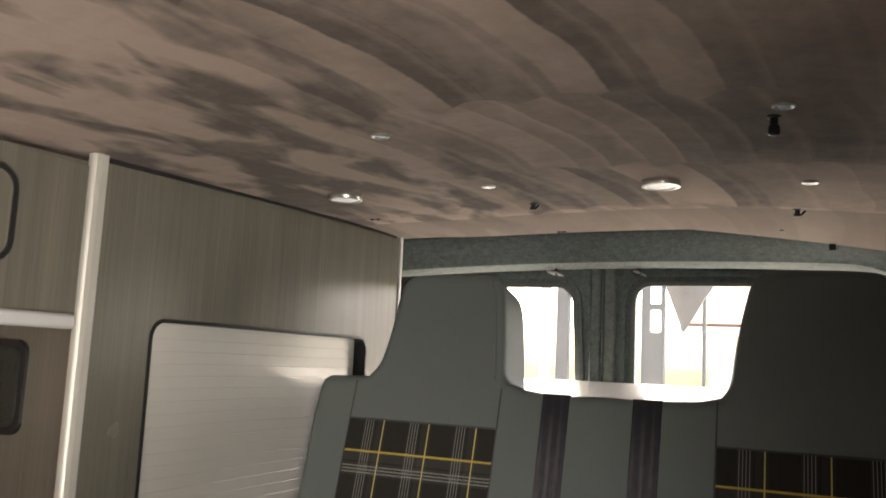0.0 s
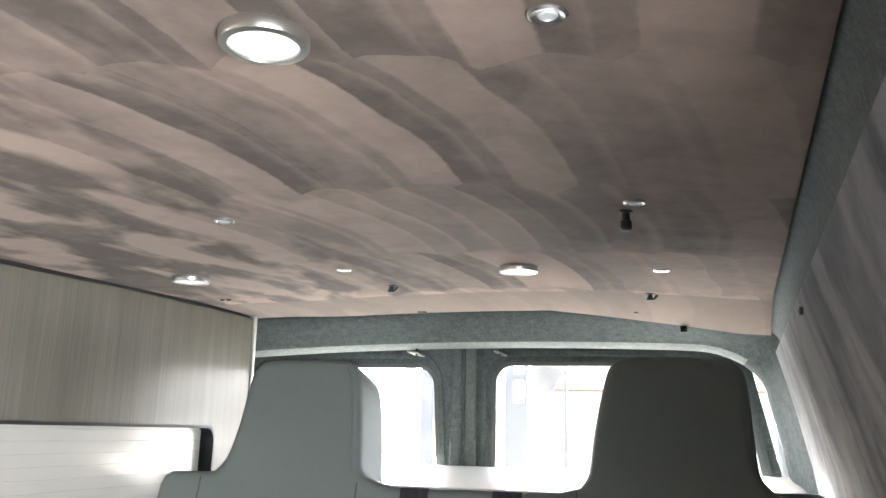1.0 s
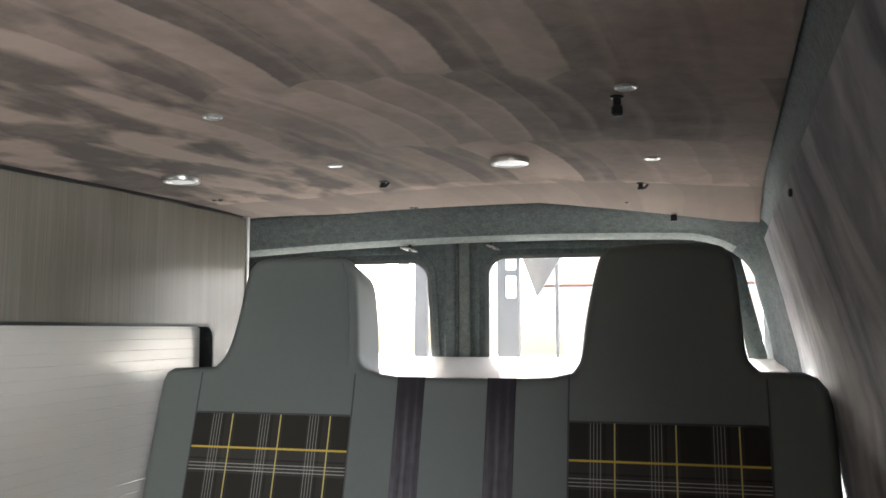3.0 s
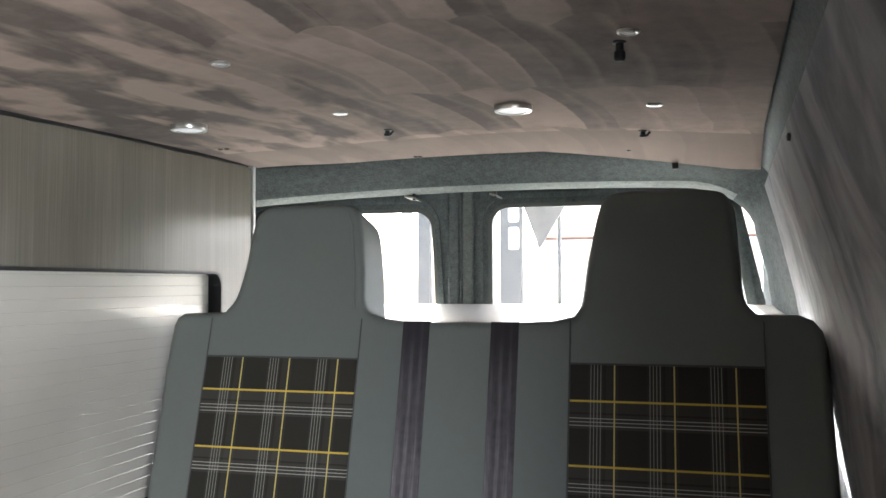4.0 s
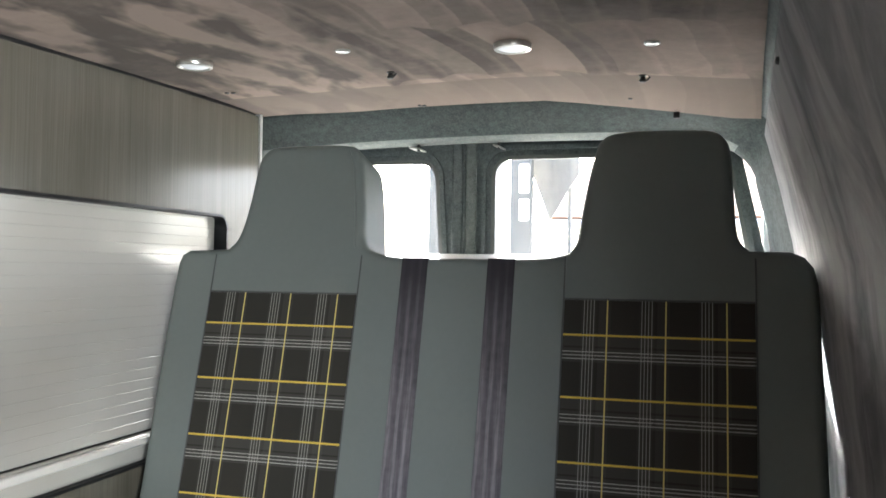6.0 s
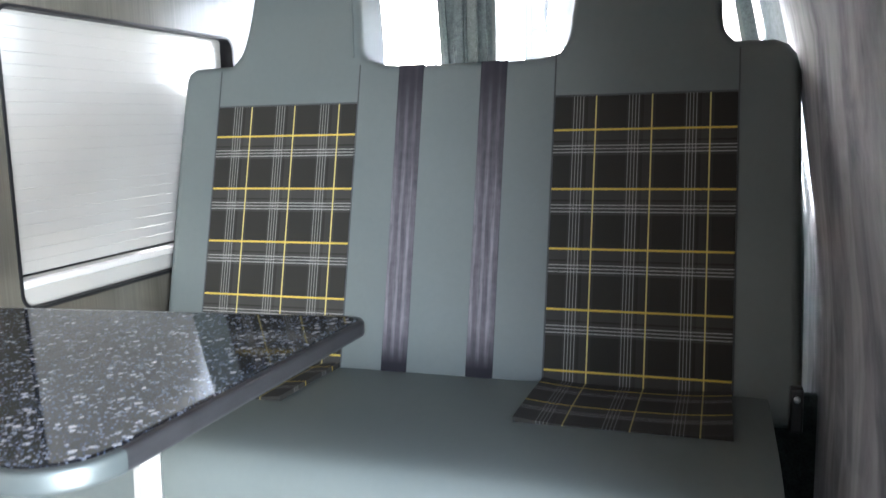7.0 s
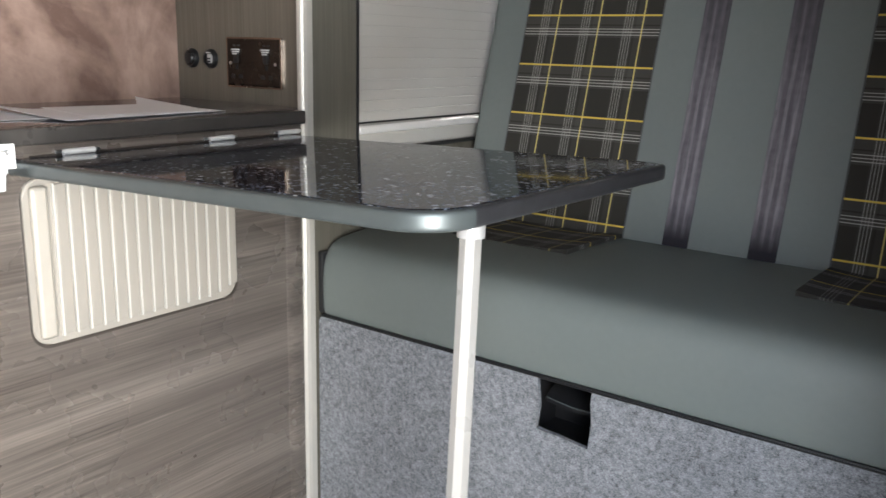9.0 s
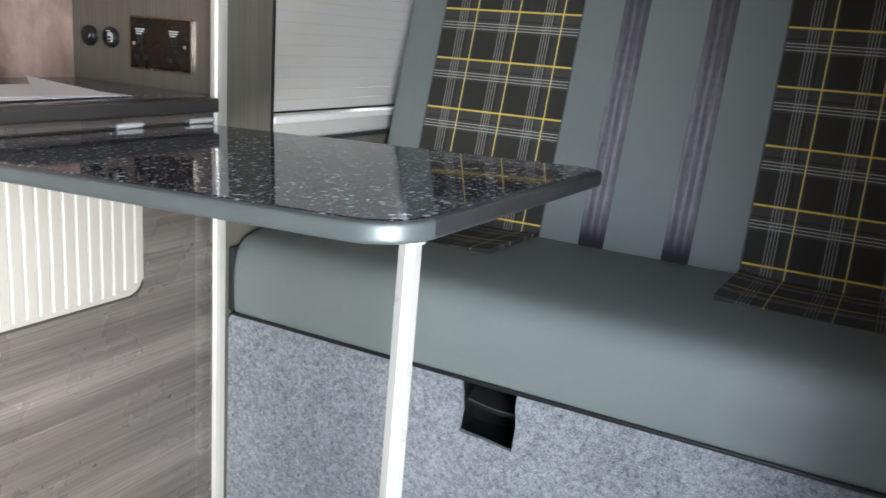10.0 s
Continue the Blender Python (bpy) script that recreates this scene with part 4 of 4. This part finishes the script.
part("catch_lever", prism([(0.340, 0.641), (0.347, 0.611), (0.364, 0.612), (0.367, 0.641)], on_x(-1.060), 0.0, 0.020, 0.003), M_WHITE, lock, "white release lever")
for y in (0.336, 0.371):
    part("screw", boxed((-1.062, y - 0.0032, 0.6595), (-1.052, y + 0.0032, 0.6655), 0.001), M_CHROME, lock, "recessed screw")
part("catch_pin", tube([(-1.050, 0.250, 0.652), (-1.050, 0.326, 0.652)], 0.0055, 10), M_CREAMLINE, lock, "cream locking rod")


# ---------------------------------------------------------------- bench seat
LEAN = 0.263
BN = Vector((0, -1, LEAN)).normalized()


def bk(u, v, w):
    """On the leaning backrest: x, height, and w out of its face."""
    return tuple(Vector((u, 1.372 + LEAN * (v - 0.467), v)) + BN * w)


def smooth_line(points, n=6):
    """Catmull-Rom through the points."""
    out = []
    pts = [Vector(p) for p in points]
    for i in range(len(pts) - 1):
        p0, p1, p2, p3 = pts[max(i - 1, 0)], pts[i], pts[i + 1], pts[min(i + 2, len(pts) - 1)]
        for k in range(n):
            t = k / n
            out.append(tuple(0.5 * ((2 * p1) + (p2 - p0) * t + (2 * p0 - 5 * p1 + 4 * p2 - p3) * t * t + (3 * p1 - p0 - 3 * p2 + p3) * t ** 3)))
    out.append(tuple(pts[-1]))
    return out


bench = thing("bench_seat", (-0.44, 1.15, 0), "grey leatherette camper bench with tartan panels and two headrests", "bench seat")
left_head = smooth_line([(-0.925, 1.024), (-0.905, 1.050), (-0.893, 1.110), (-0.886, 1.190), (-0.876, 1.218), (-0.850, 1.232), (-0.770, 1.234), (-0.700, 1.233), (-0.672, 1.224), (-0.656, 1.192), (-0.642, 1.110), (-0.634, 1.045), (-0.622, 1.024)], 4)
right_head = smooth_line([(-0.246, 1.020), (-0.232, 1.045), (-0.224, 1.110), (-0.208, 1.195), (-0.196, 1.226), (-0.168, 1.240), (-0.090, 1.243), (-0.008, 1.239), (0.018, 1.224), (0.028, 1.195), (0.033, 1.110), (0.038, 1.050), (0.056, 1.026)], 4)
outline = [(-1.032, 0.40), (-1.035, 0.94), (-1.033, 0.995), (-1.027, 1.012), (-1.012, 1.021)] + left_head + [(-0.590, 1.014), (-0.53, 1.007), (-0.44, 1.010), (-0.36, 1.008), (-0.28, 1.012)] + right_head + \
    [(0.120, 1.025), (0.142, 1.016), (0.156, 0.998), (0.162, 0.970), (0.166, 0.75), (0.170, 0.40)]
back = part("backrest", pillow(outline, bk, [(0.006, -0.130), (0.0, -0.122), (0.0, -0.018), (0.0016, -0.0095), (0.0055, -0.0036), (0.011, -0.0008), (0.017, 0.0), (0.019, 0.0)]), M_LEATHER, bench, "grey leatherette backrest with shaped headrests")
INSERTS = ((-0.943, -0.636, -0.866), (-0.248, 0.063, -0.174))
for x0, x1, first in INSERTS:
    ob = part("tartan_panel", prism([(x0, 0.40), (x1, 0.40), (x1, 0.936), (x0, 0.936)], bk, -0.006, 0.0022, 0.0018, 2), M_TARTAN, back, "black tartan cloth with yellow and white lines")
    base = spot(ob)
    set_uv(ob, lambda co, f=first, o=base: (co.x + o.x - f, (0.877 - (co.z + o.z)) * 1.034))
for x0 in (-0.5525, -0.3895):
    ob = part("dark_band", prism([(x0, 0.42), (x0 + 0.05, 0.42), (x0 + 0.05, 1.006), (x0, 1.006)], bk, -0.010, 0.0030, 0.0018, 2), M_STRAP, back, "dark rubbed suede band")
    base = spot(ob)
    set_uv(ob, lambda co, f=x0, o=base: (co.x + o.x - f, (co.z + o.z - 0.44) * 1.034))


def seam(pts):
    return part("seam", tube([bk(u, v, 0.0008) for u, v in pts], 0.0013, 6), M_SEAM, back)


for x in (-0.9445, -0.6345, -0.2495, 0.0645):
    seam([(x, 0.42), (x, 0.7), (x, 1.010)])
seam([(-0.943, 0.9375), (-0.636, 0.9375)])
seam([(-0.248, 0.9375), (0.063, 0.9375)])
part("piping", tube([bk(u - 0.004, v, 0.0006) for u, v in ((-0.646, 1.025), (-0.655, 1.11), (-0.668, 1.19), (-0.680, 1.215))], 0.0022, 6), M_LEATHER, back)

SEAT = smooth_line([(0.952, 0.3028), (0.9445, 0.3075), (0.942, 0.350), (0.944, 0.395), (0.955, 0.425), (0.980, 0.443), (1.040, 0.451), (1.120, 0.453), (1.230, 0.451), (1.340, 0.446), (1.420, 0.440)], 4)


def seat_top(y):
    for (y0, z0), (y1, z1) in zip(SEAT[16:], SEAT[17:]):
        if y0 <= y <= y1:
            return z0 + (z1 - z0) * (y - y0) / (y1 - y0)
    return 0.44


def cushion():
    bm = bmesh.new()
    xs = [(-1.048, 0.012), (-1.044, 0.004), (-1.036, 0.0), (-0.75, -0.003), (-0.44, 0.0), (-0.12, -0.003), (0.098, 0.0), (0.113, 0.005), (0.119, 0.014)]
    loop = SEAT + [(1.42, 0.31)]
    cy, cz = 1.18, 0.375
    rows = [[bm.verts.new((x, y + (cy - y) * s, z + (cz - z) * s * 1.6)) for y, z in loop] for x, s in xs]
    n = len(loop)
    for p, q in zip(rows, rows[1:]):
        for i in range(n):
            bm.faces.new((p[i], p[(i + 1) % n], q[(i + 1) % n], q[i]))
    bm.faces.new(rows[0])
    bm.faces.new(rows[-1][::-1])
    return bm


cush = part("seat_cushion", cushion(), M_LEATHER, bench, "grey leatherette seat cushion with a soft rounded front", smooth=50)
for x0, x1, first in INSERTS:
    ys = steps(1.138, 1.392, 14)
    ob = part("tartan_panel", sheet(lambda x, y: (x, y, seat_top(y) + 0.002 + 0.007 * abs((2 * x - x0 - x1) / (x1 - x0)) ** 3), steps(x0, x1, 10), ys, (0, 0, -0.014)), M_TARTANSEAT, cush, "black tartan cloth with yellow and white lines")
    base = spot(ob)
    set_uv(ob, lambda co, f=first, o=base: (co.x + o.x - f, 0.531 + 1.228 - (co.y + o.y)))
part("cushion_edge", boxed((-1.050, 0.9400, 0.2985), (0.118, 1.42, 0.3040), 0.0012), M_RUBBER, bench, "black cushion board edge")
part("edge_piping", tube([(-1.049, 0.9395, 0.3005), (-0.45, 0.9390, 0.3003), (0.117, 0.9395, 0.3005)], 0.0016, 8), M_BLACK, bench, "glossy black piping")
# two black strips added where only the gaps to the cabinet lie in shade
part("base_end_shade", boxed((-1.0590, 0.950, FLOOR), (-1.0548, 1.40, 0.297)), M_RUBBER, bench, "black strip put in for the shade beside the base")
part("side_shade", boxed((-1.0595, 0.9425, 0.305), (-1.0475, 1.42, 0.425), 0.003), M_RUBBER, bench, "black strip put in for the shaded gap at the cushion's end")
hinge = part("recliner_hinge", boxed((0.149, 1.335, 0.40), (0.169, 1.362, 0.472), 0.004), M_BLACK, bench, "black recliner hinge at the cushion's end")
bm = lathe([(0.0, 0.0), (0.0052, 0.0), (0.0052, 0.003), (0.003, 0.0045), (0.0, 0.0045)], 12)
bmesh.ops.rotate(bm, verts=bm.verts, matrix=Matrix.Rotation(radians(90), 3, 'X'))
bmesh.ops.translate(bm, verts=bm.verts, vec=(0.159, 1.335, 0.456))
part("bolt", bm, M_CHROME, hinge, "bright bolt")
notch = [(-0.4755, 0.301), (-0.4770, 0.28), (-0.4735, 0.25), (-0.4765, 0.205), (-0.50, 0.207), (-0.53, 0.211), (-0.556, 0.212), (-0.570, 0.214), (-0.5665, 0.25), (-0.5695, 0.28), (-0.5715, 0.3005)]
front = [(0.122, FLOOR), (0.122, 0.298)] + notch + [(-1.044, 0.300), (-1.050, 0.297), (-1.0535, 0.288), (-1.0545, FLOOR)]
part("base_front", prism(front, on_y(0.947), 0.0, 0.009, 0.0), M_BASECARPET, bench, "light grey carpeted base front with a cut-out")
part("base_side", boxed((0.102, 0.959, FLOOR), (0.122, 1.42, 0.298)), M_BASECARPET, bench)
# unseen filler, added to block light leaking in behind the base
part("base_back", boxed((-1.046, 1.44, FLOOR), (0.200, 1.46, 0.43)), M_CARPET, bench, "unseen dark carpeted panel added to stop light behind the bench")
rel = part("release_box", plate([(-0.61, 0.17), (-0.44, 0.17), (-0.44, 0.298), (-0.61, 0.298)], [[(-0.60, 0.18), (-0.45, 0.18), (-0.45, 0.29), (-0.60, 0.29)]], on_y(1.07), 0.0, 0.08), M_BLACK, bench, "black release handle recess")
part("flap", boxed((-0.5695, 0.984, 0.278), (-0.4765, 0.990, 0.2985), 0.001), M_LEATHER, rel, "grey leatherette flap over the recess")
part("recess_back", boxed((-0.61, 1.06, 0.17), (-0.44, 1.072, 0.298)), M_BLACK, rel)
part("release_handle", sheet(lambda x, t: (x, 1.055 - 0.062 * t, 0.262 - 0.018 * t * t - 0.006 * (1 - ((x + 0.52) / 0.06) ** 2)), steps(-0.585, -0.457, 10), steps(0, 1, 6), (0, 0, -0.006)), M_BLACK, rel, "black pull handle lip")
part("handle_rim", tube([(x, 0.992, 0.246 - 0.006 * (1 - ((x + 0.52) / 0.06) ** 2)) for x in steps(-0.582, -0.46, 8)], 0.0014, 6), M_EDGE, rel, "worn grey rim")


# ---------------------------------------------------------------- things on the ceiling
def puck_lamp(x, y):
    z = zc(x, y)
    s = thing("puck_lamp", (x, y, z), "round satin-chrome ceiling lamp with a white diffuser", "ceiling lamp", "puck lamps on the ceiling")
    bm = lathe([(0.0, 0.002), (0.0320, 0.002), (0.0328, -0.001), (0.0328, -0.0085), (0.0318, -0.0100), (0.0262, -0.0105), (0.0254, -0.0095), (0.0252, -0.006), (0.0, -0.006)], 40)
    bmesh.ops.translate(bm, verts=bm.verts, vec=(x, y, z))
    part("rim", bm, M_RIM, s, "satin silver rim")
    bm = lathe([(0.0251, -0.007), (0.0251, -0.0085), (0.0235, -0.0092), (0.0, -0.0095)], 32)
    bmesh.ops.translate(bm, verts=bm.verts, vec=(x, y, z))
    part("diffuser", bm, M_DIFF, s, "frosted white diffuser")
    return s


for x, y in ((-0.357, 0.576), (-0.921, 1.388), (-0.338, 1.463)):
    puck_lamp(x, y)


def star_light(x, y):
    z = zc(x, y)
    s = thing("star_light", (x, y, z), "tiny chrome-ringed spotlight in the ceiling", "spotlight", "spotlights in the ceiling")
    bm = lathe([(0.0, 0.001), (0.0135, 0.001), (0.0135, -0.0015), (0.0115, -0.0030), (0.0085, -0.0022), (0.0075, -0.0012), (0.0, -0.0012)], 24)
    bmesh.ops.translate(bm, verts=bm.verts, vec=(x, y, z))
    part("ring", bm, M_CHROME, s)
    bm = lathe([(0.0072, -0.0012), (0.0060, -0.0028), (0.0, -0.0040)], 16)
    bmesh.ops.translate(bm, verts=bm.verts, vec=(x, y, z))
    part("lens", bm, plain("clear lens", (0.75, 0.76, 0.78), 0.12, 0.3) if "clear lens" not in bpy.data.materials else bpy.data.materials["clear lens"], s)
    return s


for x, y in ((-0.665, 1.057), (-0.641, 1.425), (-0.122, 1.035), (-0.1025, 1.4725), (-0.151, 0.565), (-0.641, 0.552)):
    star_light(x, y)


def fixing_knob(x, y, long, label):
    z = zc(x, y)
    s = thing("ceiling_fixing", (x, y, z), label, "fixing", "black fixings on the ceiling")
    bm = lathe([(0.0, 0.001), (0.0085, 0.001), (0.0085, -0.002), (0.005, -0.003), (0.005, -0.006 - long * 0.3), (0.007, -0.007 - long * 0.4), (0.0072, -0.006 - long), (0.005, -0.0085 - long), (0.0, -0.009 - long)], 16)
    bmesh.ops.translate(bm, verts=bm.verts, vec=(x, y, z))
    part("stud", bm, M_BLACK, s)
    if long < 0.009:
        part("hook_arm", tube([(x, y, z - 0.010), (x + 0.008, y - 0.003, z - 0.010), (x + 0.014, y - 0.004, z - 0.004)], 0.0024, 6), M_BLACK, s)
    return s


fixing_knob(-0.135, 1.080, 0.016, "black plastic peg hanging from the ceiling")
fixing_knob(-0.616, 1.607, 0.005, "small black hook under the ceiling")
fixing_knob(-0.130, 1.711, 0.005, "small black hook under the ceiling")
for x, y in ((-1.012, 1.655), (-1.000, 1.660), (-0.650, 1.903), (-0.640, 1.906), (-0.164, 1.862)):
    bm = lathe([(0.0, 0.001), (0.0055, 0.001), (0.005, -0.002), (0.002, -0.0035), (0.0, -0.0035)], 12)
    bmesh.ops.translate(bm, verts=bm.verts, vec=(x, y, zc(x, y)))
    solo("screw", bm, M_BLACK, "black screw head at the ceiling's edge", "screw", group="screws in the ceiling")
solo("fixing_tab", boxed((-0.077, 1.912, zc(-0.07, 1.91) - 0.017), (-0.063, 1.922, zc(-0.07, 1.91) - 0.003), 0.003), M_RUBBER, "small black tab on the carpeted rear frame", "tab")
bm = lathe([(0.0, 0.001), (0.0055, 0.001), (0.005, -0.003), (0.0, -0.0045)], 12)
bmesh.ops.rotate(bm, verts=bm.verts, matrix=Matrix.Rotation(radians(90), 3, 'Y'))
bmesh.ops.translate(bm, verts=bm.verts, vec=(xw(1.17, 1.256) - 0.002, 1.17, 1.256))
solo("wall_stud", bm, M_BLACK, "black stud on the suede side wall", "stud")


# ---------------------------------------------------------------- outside: seen through the rear windows, and an unseen wall beside the door
n = Nodes("pale concrete yard")
c = n.coord()
M_YARD = n.done(n.mix(n.noise(c, 1.5, 6, 0.6), (0.40, 0.375, 0.33), (0.55, 0.515, 0.46)), 0.9)
yard = boxed((-60, -60, -0.75), (60, 60, -0.65))
solo("ground", yard, M_YARD, "pale concrete yard outside the van", "ground", "structure")


def house():
    h = thing("house", (-0.4, 11.0, -0.65), "pale rendered house with an orange tiled roof behind the van", "house")
    m_wall = plain("cream render", (0.64, 0.59, 0.50), 0.9, scale=8)
    part("wall", boxed((-1.45, 11.0, -0.65), (1.1, 15.0, 1.62)), m_wall, h)
    roof = part("roof", sheet(lambda x, t: (x, 10.7 + 2.4 * t, 1.58 + 1.0 * t), steps(-1.75, 1.4, 1), (0, 1), (0, 0, 0.08)), plain("orange roof tiles", (0.34, 0.19, 0.11), 0.85, scale=5), h)
    part("gutter", tube([(-1.75, 10.66, 1.57), (1.4, 10.66, 1.57)], 0.05, 8), M_WHITE, roof)
    part("window", boxed((-0.9, 10.97, 0.45), (-0.55, 11.0, 1.15), 0.01), plain("dark window glass", (0.10, 0.11, 0.12), 0.1), h)
    return h


def shelter():
    s = thing("yard_shelter", (-1.0, 5.0, -0.65), "grey panelled shelter with a slung cloth behind the van", "shelter")
    m_panel = plain("pale grey panel", (0.125, 0.125, 0.12), 0.6, scale=6)
    m_cloth = plain("grey slung cloth", (0.19, 0.183, 0.168), 0.9, scale=14)
    panel_ = part("panel", boxed((-1.085, 5.0, -0.65), (-0.955, 5.08, 2.3), 0.01), m_panel, s)
    for z0, z1 in ((1.44, 1.62), (1.275, 1.41)):
        part("panel_window", prism(round_rect(-1.030, -0.966, z0, z1, 0.015, 4), on_y(4.998), 0.0, 0.012, 0.003), M_PAINT, panel_, "white rounded panel window")
    part("cloth", sheet(lambda u, v: (-0.965 + 0.285 * u, 5.10 + 0.05 * math.sin(5 * u), 2.2 - (2.2 - 1.285) * v * (1 - abs(u - 0.33) / (0.33 if u < 0.33 else 0.67) * 0.30) - 0.0 * u), steps(0, 1, 12), steps(0, 1, 6), (0, 0.02, 0)), m_cloth, s)
    for x, w, m in ((-0.757, 0.010, m_panel), (-1.20, 0.05, M_WHITE), (-1.33, 0.03, m_panel), (-1.62, 0.04, m_panel), (-1.74, 0.03, M_WHITE)):
        part("post", boxed((x - w, 5.2, -0.65), (x + w, 5.26, 2.4), 0.006), m, s)
    part("roof_beam", boxed((-2.6, 5.0, 2.3), (-0.5, 5.3, 2.42), 0.01), m_panel, s)
    return s


house()
shelter()
# unseen reflector wall, added for warm bounced light through the sliding door
solo("bounce_wall", boxed((3.2, -4.5, -0.65), (3.5, 4.0, 3.0)), plain("cream bounce wall", (0.66, 0.60, 0.52), 0.9, scale=5), "unseen plain cream wall added to bounce sun into the van", "wall", "structure")
